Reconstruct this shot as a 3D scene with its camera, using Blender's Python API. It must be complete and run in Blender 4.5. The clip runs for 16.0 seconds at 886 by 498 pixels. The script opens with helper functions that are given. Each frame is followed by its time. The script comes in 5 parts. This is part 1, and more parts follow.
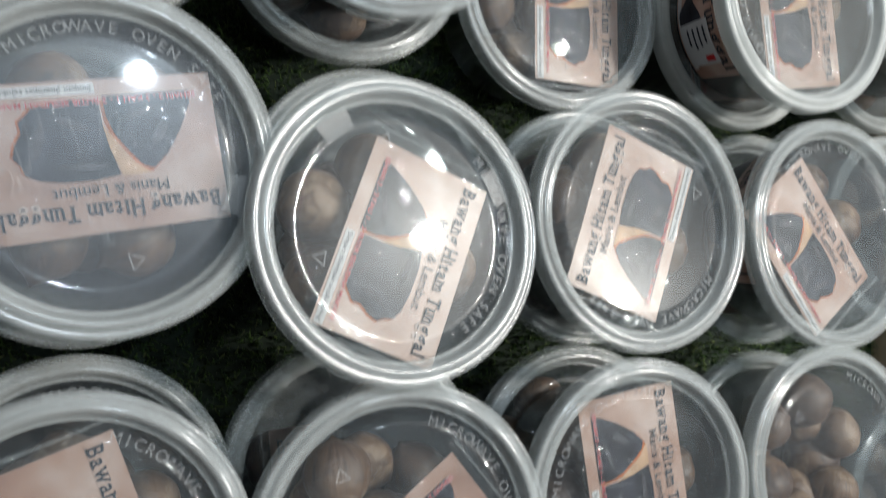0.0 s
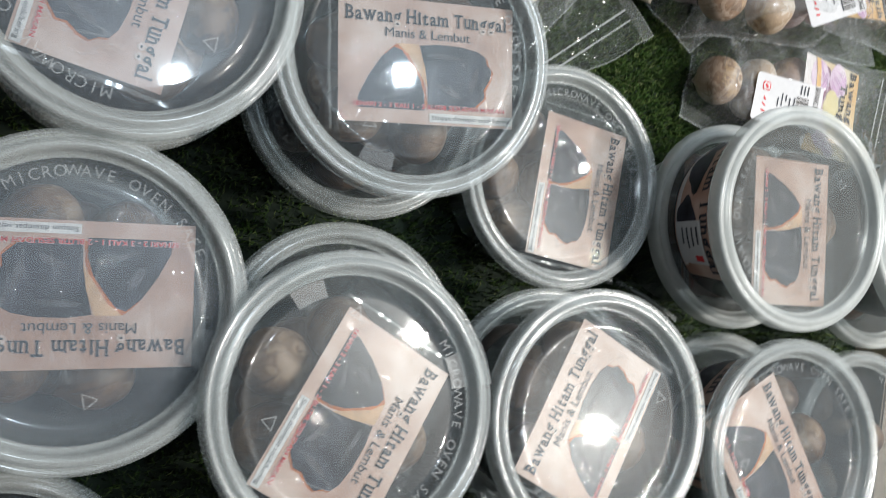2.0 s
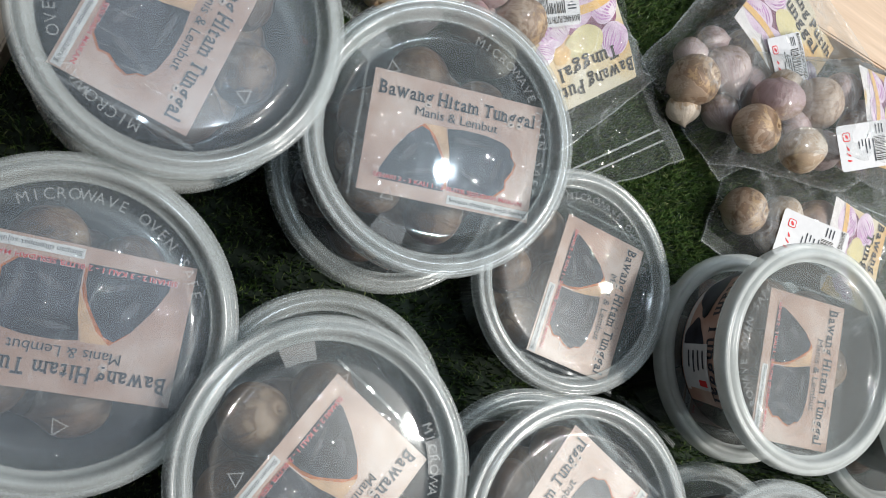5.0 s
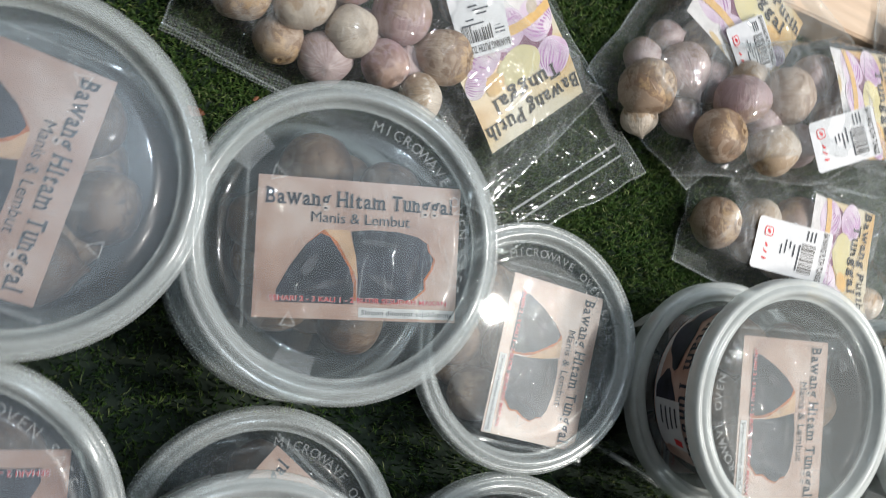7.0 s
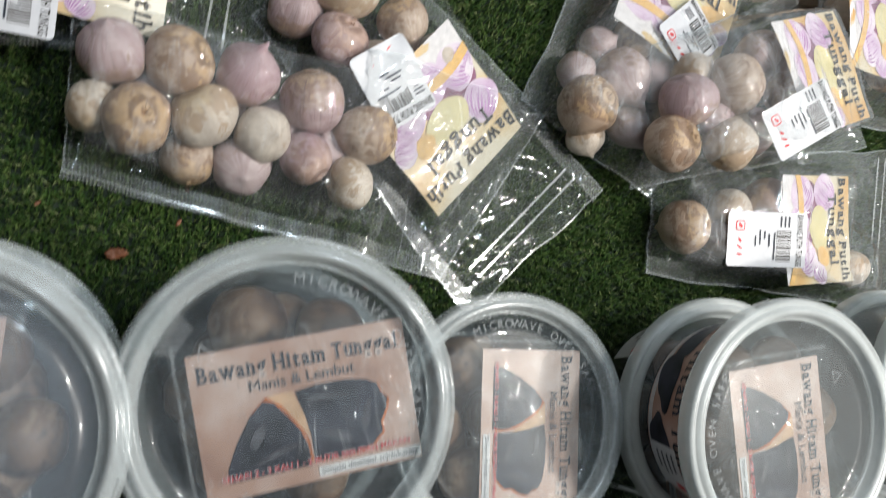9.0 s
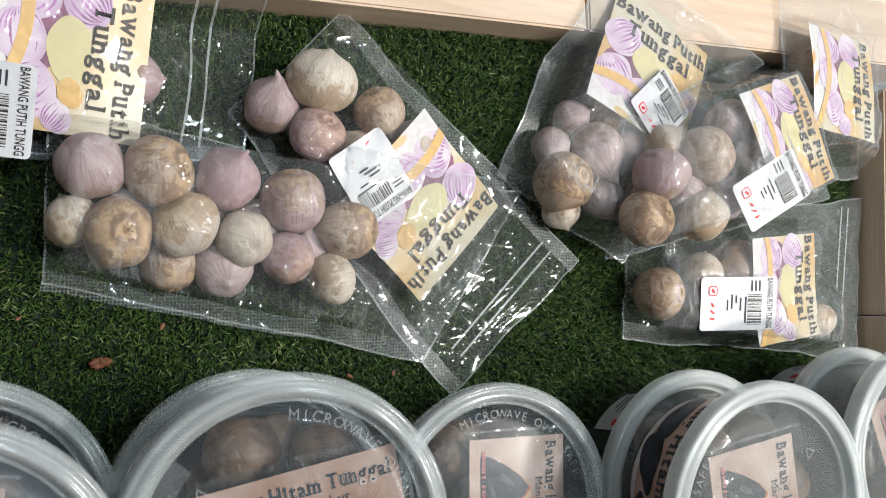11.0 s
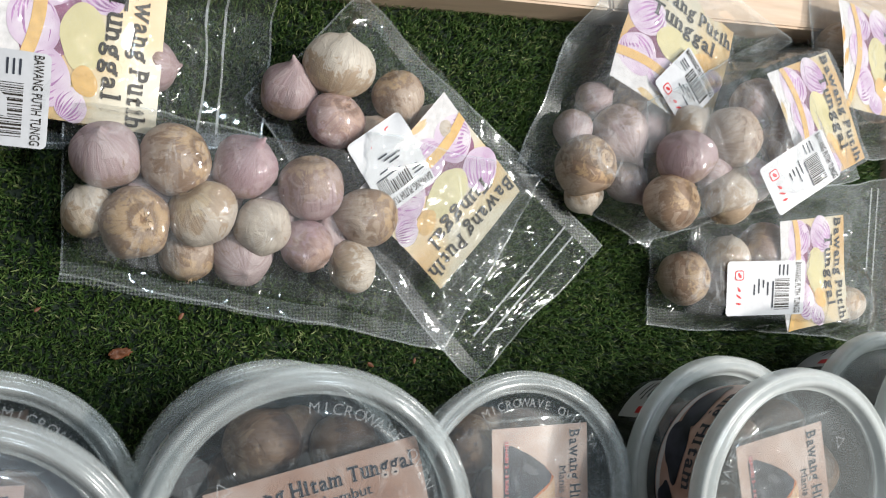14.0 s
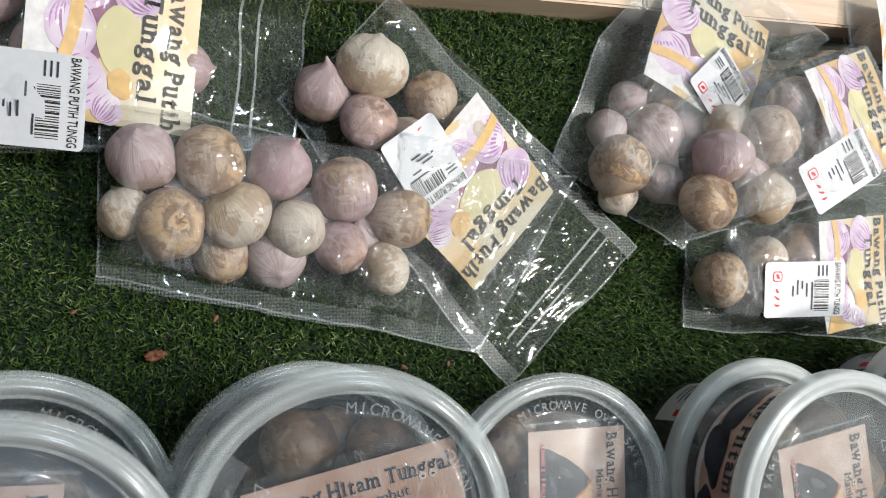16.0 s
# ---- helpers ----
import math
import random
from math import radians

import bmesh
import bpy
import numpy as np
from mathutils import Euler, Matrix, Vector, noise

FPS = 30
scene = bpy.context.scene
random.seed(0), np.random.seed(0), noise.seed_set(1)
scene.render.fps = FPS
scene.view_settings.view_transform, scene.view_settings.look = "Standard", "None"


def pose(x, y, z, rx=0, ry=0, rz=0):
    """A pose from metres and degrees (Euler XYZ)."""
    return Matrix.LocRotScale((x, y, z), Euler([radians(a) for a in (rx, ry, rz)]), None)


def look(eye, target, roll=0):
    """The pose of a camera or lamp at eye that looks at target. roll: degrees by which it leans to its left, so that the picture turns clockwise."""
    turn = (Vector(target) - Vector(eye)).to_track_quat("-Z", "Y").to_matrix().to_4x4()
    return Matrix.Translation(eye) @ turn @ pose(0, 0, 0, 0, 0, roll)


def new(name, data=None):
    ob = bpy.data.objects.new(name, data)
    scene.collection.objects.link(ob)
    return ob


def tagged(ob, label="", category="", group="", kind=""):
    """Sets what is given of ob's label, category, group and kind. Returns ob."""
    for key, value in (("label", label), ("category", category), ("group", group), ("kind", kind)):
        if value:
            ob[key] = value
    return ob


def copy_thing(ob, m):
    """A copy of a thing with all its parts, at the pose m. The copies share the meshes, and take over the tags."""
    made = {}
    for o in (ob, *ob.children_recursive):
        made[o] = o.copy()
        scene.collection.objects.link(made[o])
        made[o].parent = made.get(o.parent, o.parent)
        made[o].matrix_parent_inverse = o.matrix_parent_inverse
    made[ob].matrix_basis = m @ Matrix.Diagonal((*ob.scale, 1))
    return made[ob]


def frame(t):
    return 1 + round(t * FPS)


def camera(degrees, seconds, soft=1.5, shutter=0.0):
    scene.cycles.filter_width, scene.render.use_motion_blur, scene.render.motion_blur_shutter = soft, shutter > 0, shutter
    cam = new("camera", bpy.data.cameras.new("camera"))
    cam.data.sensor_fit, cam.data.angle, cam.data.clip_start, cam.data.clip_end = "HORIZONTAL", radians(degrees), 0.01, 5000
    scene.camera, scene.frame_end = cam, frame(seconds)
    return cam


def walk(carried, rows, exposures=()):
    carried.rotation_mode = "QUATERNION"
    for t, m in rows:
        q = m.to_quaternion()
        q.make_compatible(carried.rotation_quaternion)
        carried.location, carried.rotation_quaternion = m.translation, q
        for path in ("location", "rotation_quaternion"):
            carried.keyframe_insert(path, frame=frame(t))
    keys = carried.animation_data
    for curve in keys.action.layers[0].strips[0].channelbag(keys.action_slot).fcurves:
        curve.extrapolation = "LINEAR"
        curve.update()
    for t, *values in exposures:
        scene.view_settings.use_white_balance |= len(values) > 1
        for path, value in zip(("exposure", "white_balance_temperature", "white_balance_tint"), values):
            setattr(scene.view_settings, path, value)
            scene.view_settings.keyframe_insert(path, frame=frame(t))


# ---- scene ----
cam = camera(53.73, 16.0, soft=0.8, shutter=0.9)
PATH = [
    (0, (-0.1931, -0.1632, 0.4101), (0.0269, -0.1252, -0.0373), 81.41),
    (0.5, (-0.1911, -0.1437, 0.42), (0.0205, -0.1034, -0.0312), 82.50),
    (1, (-0.1953, -0.1284, 0.4189), (0.0206, -0.0865, -0.0302), 85.35),
    (1.5, (-0.1946, -0.1142, 0.4176), (0.0219, -0.0581, -0.0295), 85.05),
    (2, (-0.1858, -0.1183, 0.4272), (0.0223, -0.0434, -0.0212), 82.51),
    (2.5, (-0.182, -0.1202, 0.4284), (0.0258, -0.0316, -0.0176), 82.26),
    (3, (-0.1748, -0.1215, 0.4314), (0.0248, -0.0245, -0.0166), 82.00),
    (3.2, (-0.174, -0.1238, 0.4291), (0.0241, -0.0219, -0.0185), 81.30),
    (5.3, (-0.1757, -0.1233, 0.4291), (0.001, 0.0031, -0.0212), 76.78),
    (5.5, (-0.1761, -0.115, 0.4238), (0.0049, 0.0093, -0.0254), 77.66),
    (6, (-0.1653, -0.0941, 0.4239), (0.0139, 0.0269, -0.0269), 76.82),
    (6.5, (-0.1567, -0.065, 0.4208), (0.0257, 0.0429, -0.032), 78.33),
    (7, (-0.1515, -0.0396, 0.4104), (0.0351, 0.0473, -0.0453), 80.20),
    (7.5, (-0.1435, -0.0284, 0.4064), (0.0402, 0.0404, -0.0535), 80.24),
    (8, (-0.1402, -0.0196, 0.4065), (0.0446, 0.0392, -0.0544), 79.82),
    (8.5, (-0.1385, 0.0102, 0.408), (0.0508, 0.059, -0.0522), 80.11),
    (9, (-0.1358, 0.0369, 0.407), (0.0563, 0.0829, -0.0524), 79.42),
    (9.5, (-0.1456, 0.0628, 0.4038), (0.0592, 0.1023, -0.0506), 80.75),
    (10, (-0.1463, 0.0731, 0.4098), (0.0606, 0.11, -0.0439), 80.80),
    (10.2, (-0.1496, 0.0761, 0.4103), (0.0636, 0.1125, -0.0405), 81.16),
    (12.3, (-0.1432, 0.1035, 0.4124), (0.0674, 0.1323, -0.0401), 83.28),
    (12.5, (-0.1406, 0.0977, 0.414), (0.0657, 0.1305, -0.0403), 82.04),
    (13, (-0.1445, 0.0991, 0.4085), (0.0641, 0.1253, -0.0451), 83.70),
    (13.5, (-0.1459, 0.0979, 0.4072), (0.0602, 0.1206, -0.0478), 84.26),
    (14, (-0.1471, 0.0938, 0.4042), (0.0562, 0.1151, -0.0521), 84.27),
    (14.5, (-0.1463, 0.0879, 0.399), (0.0537, 0.1108, -0.0587), 83.41),
    (15, (-0.1491, 0.0852, 0.401), (0.049, 0.107, -0.0576), 83.60),
    (15.5, (-0.1499, 0.0879, 0.4014), (0.045, 0.1108, -0.0585), 83.29),
    (16, (-0.1497, 0.0902, 0.3996), (0.0404, 0.1169, -0.0621), 82.11),
]
EXPOSURES = [(0.0, -0.02), (7.0, -0.02), (10.0, 0.08), (16.0, 0.10)]
walk(cam, [(t, look(eye, target, roll)) for t, eye, target, roll in PATH], EXPOSURES)

# ---- light ----
world = bpy.data.worlds.new("shop_air")
scene.world = world
world.use_nodes = True
WB = world.node_tree.nodes["Background"]
WB.inputs["Color"].default_value = (0.82, 0.92, 1.0, 1)
WB.inputs["Strength"].default_value = 0.67


def area_lamp(name, at, target, size, watts, colour=(1, 1, 1), shape="DISK", size_y=0.3, spread=180):
    data = bpy.data.lights.new(name, "AREA")
    data.shape, data.size, data.energy, data.color, data.spread = shape, size, watts, colour, radians(spread)
    if shape == "RECTANGLE":
        data.size_y = size_y
    ob = new(name, data)
    ob.matrix_world = look(at, target)
    return tagged(ob, "bright ceiling lamp high over the display crate", "lamp", kind="structure")


area_lamp("ceiling_spot", (0.19, 0.36, 2.1), (0.10, 0.05, 0), 0.055, 10.0, (0.74, 0.88, 1.0))
area_lamp("ceiling_spot", (0.68, 0.20, 1.41), (0.15, 0.05, 0), 0.06, 14.0, (1.0, 0.97, 0.92))
area_lamp("ceiling_spot", (0.81, -0.11, 1.08), (0.25, 0.0, 0), 0.045, 10.0, (1.0, 0.96, 0.90))
for spot in ((-0.35, 0.75, 2.0), (0.45, 1.0, 2.1), (1.15, 0.55, 1.7)):
    area_lamp("small_ceiling_spot", spot, (0.08, 0.0, 0), 0.035, 0.7, (1.0, 0.97, 0.93))

# ---- materials ----
def material(name):
    m = bpy.data.materials.new(name)
    m.use_nodes = True
    nt = m.node_tree
    nt.nodes.clear()
    return m, nt, nt.nodes.new("ShaderNodeOutputMaterial")


def node(nt, kind, **values):
    n = nt.nodes.new(kind)
    for key, value in values.items():
        if key in n.inputs:
            n.inputs[key].default_value = value
    return n


def ramp(nt, fac, stops):
    r = nt.nodes.new("ShaderNodeValToRGB")
    els = r.color_ramp.elements
    while len(els) < len(stops):
        els.new(0.5)
    for e, (p, c) in zip(els, stops):
        e.position, e.color = p, (*c, 1) if len(c) == 3 else c
    nt.links.new(fac, r.inputs["Fac"])
    return r.outputs["Color"]


def bump(nt, height, strength, distance=0.001):
    b = node(nt, "ShaderNodeBump", Strength=strength, Distance=distance)
    nt.links.new(height, b.inputs["Height"])
    return b.outputs["Normal"]


def noise_of(nt, scale, detail=4.0, rough=0.55, coords="Object", stretch=None, distort=0.0, turn=0.0):
    tc = nt.nodes.new("ShaderNodeTexCoord")
    n = node(nt, "ShaderNodeTexNoise", Scale=scale, Detail=detail, Roughness=rough, Distortion=distort)
    src = tc.outputs[coords]
    if stretch:
        mp = node(nt, "ShaderNodeMapping", Scale=stretch, Rotation=(0, 0, turn))
        nt.links.new(src, mp.inputs["Vector"])
        src = mp.outputs["Vector"]
    nt.links.new(src, n.inputs["Vector"])
    return n.outputs["Fac"]


def mix_colour(nt, fac, a, b, mode="MIX"):
    mx = nt.nodes.new("ShaderNodeMix")
    mx.data_type, mx.blend_type = "RGBA", mode
    for socket, value in ((mx.inputs[0], fac), (mx.inputs[6], a), (mx.inputs[7], b)):
        if isinstance(value, (int, float)):
            socket.default_value = value
        elif isinstance(value, tuple):
            socket.default_value = (*value, 1)
        else:
            nt.links.new(value, socket)
    return mx.outputs[2]


def plain(name, colour, rough=0.5, grain=0.12, scale=300.0, bumps=0.1, shine=0.5):
    """A painted, printed or moulded surface with a slight grain."""
    m, nt, out = material(name)
    f = noise_of(nt, scale)
    dark = tuple(c * (1 - grain) for c in colour)
    lite = tuple(min(1, c * (1 + grain)) for c in colour)
    col = ramp(nt, f, [(0.3, dark), (0.7, lite)])
    bs = node(nt, "ShaderNodeBsdfPrincipled", Roughness=rough)
    bs.inputs["Specular IOR Level"].default_value = shine
    nt.links.new(col, bs.inputs["Base Color"])
    nt.links.new(bump(nt, f, bumps, 0.0002), bs.inputs["Normal"])
    nt.links.new(bs.outputs[0], out.inputs["Surface"])
    return m


def clear(name, haze, gloss_rough, tint=(0.93, 0.95, 0.95), body=(0.8, 0.82, 0.82), ripple=0.0, scale=60.0, ior=1.45, grazing=0.9, bloom=0.0, haze_noise=0.3, distance=0.002, crease=False, drawn=None, lines=0.0):
    """Thin clear plastic: light passes straight, with some milky haze and a real gloss."""
    m, nt, out = material(name)
    tr = nt.nodes.new("ShaderNodeBsdfTransparent")
    tr.inputs["Color"].default_value = (*tint, 1)
    di = node(nt, "ShaderNodeBsdfPrincipled", Roughness=0.45)
    di.inputs["Specular IOR Level"].default_value = 0.0
    di.inputs["Base Color"].default_value = (*body, 1)
    di.inputs["Subsurface Weight"].default_value = 0.0
    f = noise_of(nt, scale, 5.0, 0.6)
    hz = nt.nodes.new("ShaderNodeMapRange")
    hz.inputs["To Min"].default_value, hz.inputs["To Max"].default_value = haze * (1 - haze_noise), haze * (1 + haze_noise)
    nt.links.new(f, hz.inputs["Value"])
    a = nt.nodes.new("ShaderNodeMixShader")
    nt.links.new(hz.outputs["Result"], a.inputs["Fac"])
    nt.links.new(tr.outputs[0], a.inputs[1])
    nt.links.new(di.outputs[0], a.inputs[2])
    gl = node(nt, "ShaderNodeBsdfGlossy", Roughness=gloss_rough)
    soft = node(nt, "ShaderNodeBsdfGlossy", Roughness=max(0.28, gloss_rough))
    sheen = node(nt, "ShaderNodeMixShader", Fac=bloom)
    nt.links.new(gl.outputs[0], sheen.inputs[1])
    nt.links.new(soft.outputs[0], sheen.inputs[2])
    lw = node(nt, "ShaderNodeLayerWeight", Blend=0.5)
    head_on = ((ior - 1) / (ior + 1)) ** 2
    po = node(nt, "ShaderNodeMath")
    po.operation = "POWER"
    po.inputs[1].default_value = 4.0
    nt.links.new(lw.outputs["Facing"], po.inputs[0])
    fr = node(nt, "ShaderNodeMath")
    fr.operation = "MULTIPLY_ADD"
    fr.inputs[1].default_value, fr.inputs[2].default_value = grazing - head_on, head_on
    nt.links.new(po.outputs[0], fr.inputs[0])
    if ripple:
        rel = noise_of(nt, scale * 0.7, 3.0, 0.5, distort=0.6, stretch=drawn, turn=0.7)
        if crease:
            sub = node(nt, "ShaderNodeMath")
            sub.operation = "SUBTRACT"
            sub.inputs[1].default_value = 0.5
            nt.links.new(rel, sub.inputs[0])
            ab = node(nt, "ShaderNodeMath")
            ab.operation = "ABSOLUTE"
            nt.links.new(sub.outputs[0], ab.inputs[0])
            rel = ab.outputs[0]
            if lines:
                thin = nt.nodes.new("ShaderNodeMapRange")
                thin.inputs["From Min"].default_value, thin.inputs["From Max"].default_value = 0.0, 0.022
                thin.inputs["To Min"].default_value, thin.inputs["To Max"].default_value = lines, 0.0
                nt.links.new(rel, thin.inputs["Value"])
                some = nt.nodes.new("ShaderNodeMapRange")
                some.inputs["From Min"].default_value, some.inputs["From Max"].default_value = 0.45, 0.65
                nt.links.new(noise_of(nt, scale * 0.9, 2.0), some.inputs["Value"])
                both = node(nt, "ShaderNodeMath")
                both.operation = "MULTIPLY_ADD"
                nt.links.new(thin.outputs["Result"], both.inputs[0])
                nt.links.new(some.outputs["Result"], both.inputs[1])
                nt.links.new(hz.outputs["Result"], both.inputs[2])
                nt.links.new(both.outputs[0], a.inputs["Fac"])
        nrm = bump(nt, rel, ripple, distance)
        nt.links.new(nrm, gl.inputs["Normal"])
        nt.links.new(nrm, lw.inputs["Normal"])
    b = nt.nodes.new("ShaderNodeMixShader")
    nt.links.new(fr.outputs[0], b.inputs["Fac"])
    nt.links.new(a.outputs[0], b.inputs[1])
    nt.links.new(sheen.outputs[0], b.inputs[2])
    nt.links.new(b.outputs[0], out.inputs["Surface"])
    return m


# The bluish haze colour paints a faint reflected veil onto the lids.
PANEL = clear("clear_lid_plastic", 0.014, 0.030, tint=(0.965, 0.975, 0.975), body=(0.70, 0.78, 0.86), ripple=0.05, scale=26.0, ior=1.40, grazing=0.6, bloom=0.25, drawn=(2.2, 0.5, 1.0))
# Haze and bluish body colour paint in the glow on lids A and I.
GLOW_HAZED = clear("glow_hazed_lid_plastic", 0.045, 0.045, tint=(0.95, 0.96, 0.965), body=(0.70, 0.79, 0.90), ripple=0.05, scale=26.0, ior=1.42, grazing=0.6, bloom=0.45, drawn=(2.2, 0.5, 1.0), haze_noise=0.2)
MILKY = clear("milky_lid_plastic", 0.050, 0.030, tint=(0.95, 0.96, 0.96), body=(0.80, 0.82, 0.80), ripple=0.05, scale=26.0, ior=1.36, grazing=0.6, bloom=0.15, drawn=(2.2, 0.5, 1.0), haze_noise=0.15)
MILKY_RIM = clear("milky_rim_plastic", 0.34, 0.20, tint=(0.93, 0.95, 0.95), body=(0.78, 0.80, 0.78), ior=1.40, grazing=0.24)
RIM = clear("frosted_rim_plastic", 0.19, 0.16, tint=(0.94, 0.955, 0.955), body=(0.78, 0.81, 0.80), ior=1.42, grazing=0.24)
# The dark tint is added to deepen shade in and between the tubs.
BODY = clear("cloudy_tub_plastic", 0.12, 0.14, tint=(0.64, 0.67, 0.68), body=(0.66, 0.69, 0.69), ripple=0.04, scale=50.0, grazing=0.6)
EMBOSS = clear("embossed_plastic", 0.17, 0.3, ior=1.2, grazing=0.3, body=(0.85, 0.87, 0.88))
SACHET = clear("crinkled_sachet_film", 0.022, 0.035, ripple=0.10, scale=60.0, ior=1.30, grazing=0.7, crease=True, drawn=(3.0, 0.6, 1.0), lines=0.16)
FILM = clear("clear_bag_film", 0.013, 0.05, tint=(0.975, 0.98, 0.98), ripple=0.012, scale=34.0, ior=1.32, grazing=0.6, distance=0.003, crease=True, drawn=(2.4, 0.6, 1.0), lines=0.06, haze_noise=0.8)
# Hazier copy of FILM; the extra haze paints in brightness over the right-hand bags.
BRIGHT_CLOUDY_FILM = clear("bright_cloudy_bag_film", 0.085, 0.06, tint=(0.97, 0.975, 0.975), ripple=0.04, scale=34.0, ior=1.55, grazing=0.8, distance=0.003, crease=True, drawn=(2.4, 0.6, 1.0), lines=0.20, haze_noise=0.8)
SOFT_FILM = clear("soft_bag_film", 0.036, 0.05, tint=(0.97, 0.975, 0.975), ripple=0.03, scale=34.0, ior=1.46, grazing=0.7, distance=0.003, crease=True, drawn=(2.4, 0.6, 1.0), lines=0.14, haze_noise=0.6)
# Pale haze here paints the highlight along the film's cut edges.
CUT_EDGE = clear("clear_cut_edge", 0.13, 0.15, body=(0.80, 0.83, 0.83))
ZIPPER = clear("clear_zip_ridge", 0.28, 0.12, body=(0.85, 0.88, 0.88))


def seal_material():
    """Heat-sealed film with a fine cross-hatched relief."""
    m = clear("hatched_seal_film", 0.22, 0.26, ior=1.25, ripple=0.0, body=(0.78, 0.8, 0.8))
    nt = m.node_tree
    tc = nt.nodes.new("ShaderNodeTexCoord")
    mp = node(nt, "ShaderNodeMapping", Rotation=(0, 0, 0.785))
    ch = node(nt, "ShaderNodeTexChecker", Scale=900.0)
    nt.links.new(tc.outputs["Object"], mp.inputs["Vector"])
    nt.links.new(mp.outputs["Vector"], ch.inputs["Vector"])
    nrm = bump(nt, ch.outputs["Fac"], 0.5, 0.0004)
    for n in nt.nodes:
        if n.bl_idname == "ShaderNodeBsdfGlossy":
            nt.links.new(nrm, n.inputs["Normal"])
        if n.bl_idname == "ShaderNodeMapRange":
            old = n.inputs["Value"].links[0]
            nt.links.remove(old)
            nt.links.new(ch.outputs["Fac"], n.inputs["Value"])
            n.inputs["To Min"].default_value, n.inputs["To Max"].default_value = 0.01, 0.11
    return m


SEAL = seal_material()


def garlic_material(name, pale, mauve, brown, tan):
    """Papery bulb skin: uneven lengthwise streaks, mauve flush, flaky brown stains towards the root plate."""
    m, nt, out = material(name)
    tc = nt.nodes.new("ShaderNodeTexCoord")
    info = nt.nodes.new("ShaderNodeObjectInfo")
    sep = nt.nodes.new("ShaderNodeSeparateXYZ")
    nt.links.new(tc.outputs["Object"], sep.inputs[0])
    flat = nt.nodes.new("ShaderNodeCombineXYZ")
    nt.links.new(sep.outputs["X"], flat.inputs["X"])
    nt.links.new(sep.outputs["Y"], flat.inputs["Y"])
    ring = nt.nodes.new("ShaderNodeVectorMath")
    ring.operation = "NORMALIZE"
    nt.links.new(flat.outputs[0], ring.inputs[0])
    split = nt.nodes.new("ShaderNodeSeparateXYZ")
    nt.links.new(ring.outputs[0], split.inputs[0])
    shift = node(nt, "ShaderNodeMath")
    shift.operation = "MULTIPLY_ADD"
    shift.inputs[1].default_value = 0.02
    nt.links.new(info.outputs["Random"], shift.inputs[0])
    nt.links.new(sep.outputs["Z"], shift.inputs[2])
    axis = nt.nodes.new("ShaderNodeCombineXYZ")
    for k, src in (("X", split.outputs["X"]), ("Y", split.outputs["Y"]), ("Z", shift.outputs[0])):
        nt.links.new(src, axis.inputs[k])
    far = node(nt, "ShaderNodeMath")
    far.operation = "MULTIPLY"
    far.inputs[1].default_value = 37.0
    nt.links.new(info.outputs["Random"], far.inputs[0])
    mp = node(nt, "ShaderNodeMapping", Scale=(8.0, 8.0, 50.0))
    nt.links.new(axis.outputs[0], mp.inputs["Vector"])
    streak = nt.nodes.new("ShaderNodeTexNoise")
    streak.noise_dimensions = "4D"
    for key, value in (("Scale", 1.0), ("Detail", 6.0), ("Roughness", 0.72)):
        streak.inputs[key].default_value = value
    nt.links.new(mp.outputs["Vector"], streak.inputs["Vector"])
    nt.links.new(far.outputs[0], streak.inputs["W"])
    patch = nt.nodes.new("ShaderNodeTexNoise")
    patch.noise_dimensions = "4D"
    for key, value in (("Scale", 105.0), ("Detail", 7.0), ("Roughness", 0.72), ("Distortion", 1.2)):
        patch.inputs[key].default_value = value
    nt.links.new(tc.outputs["Object"], patch.inputs["Vector"])
    nt.links.new(far.outputs[0], patch.inputs["W"])
    base = mix_colour(nt, ramp(nt, streak.outputs["Fac"], [(0.40, (0.0, 0.0, 0.0)), (0.60, (0.75, 0.75, 0.75))]), pale, mauve)
    flush = ramp(nt, info.outputs["Random"], [(0.3, (0, 0, 0)), (0.62, (0.35, 0.35, 0.35)), (0.85, (0.8, 0.8, 0.8)), (1.0, (0.2, 0.2, 0.2))])
    base = mix_colour(nt, flush, base, mauve)
    foot = nt.nodes.new("ShaderNodeMapRange")
    foot.inputs["From Min"].default_value, foot.inputs["From Max"].default_value = 0.006, -0.016
    foot.inputs["To Max"].default_value = 0.42
    nt.links.new(sep.outputs["Z"], foot.inputs["Value"])
    add = node(nt, "ShaderNodeMath")
    add.operation = "ADD"
    nt.links.new(foot.outputs["Result"], add.inputs[0])
    nt.links.new(patch.outputs["Fac"], add.inputs[1])
    base = mix_colour(nt, ramp(nt, add.outputs[0], [(0.60, (0, 0, 0)), (0.645, (0.72, 0.72, 0.72))]), base, brown)
    base = mix_colour(nt, ramp(nt, add.outputs[0], [(0.78, (0, 0, 0)), (0.82, (0.8, 0.8, 0.8))]), base, tan)
    vein = nt.nodes.new("ShaderNodeTexNoise")
    vein.noise_dimensions = "4D"
    for key, value in (("Scale", 1.0), ("Detail", 2.0), ("Roughness", 0.5)):
        vein.inputs[key].default_value = value
    vm = node(nt, "ShaderNodeMapping", Scale=(7.0, 7.0, 28.0))
    nt.links.new(axis.outputs[0], vm.inputs["Vector"])
    nt.links.new(vm.outputs["Vector"], vein.inputs["Vector"])
    nt.links.new(far.outputs[0], vein.inputs["W"])
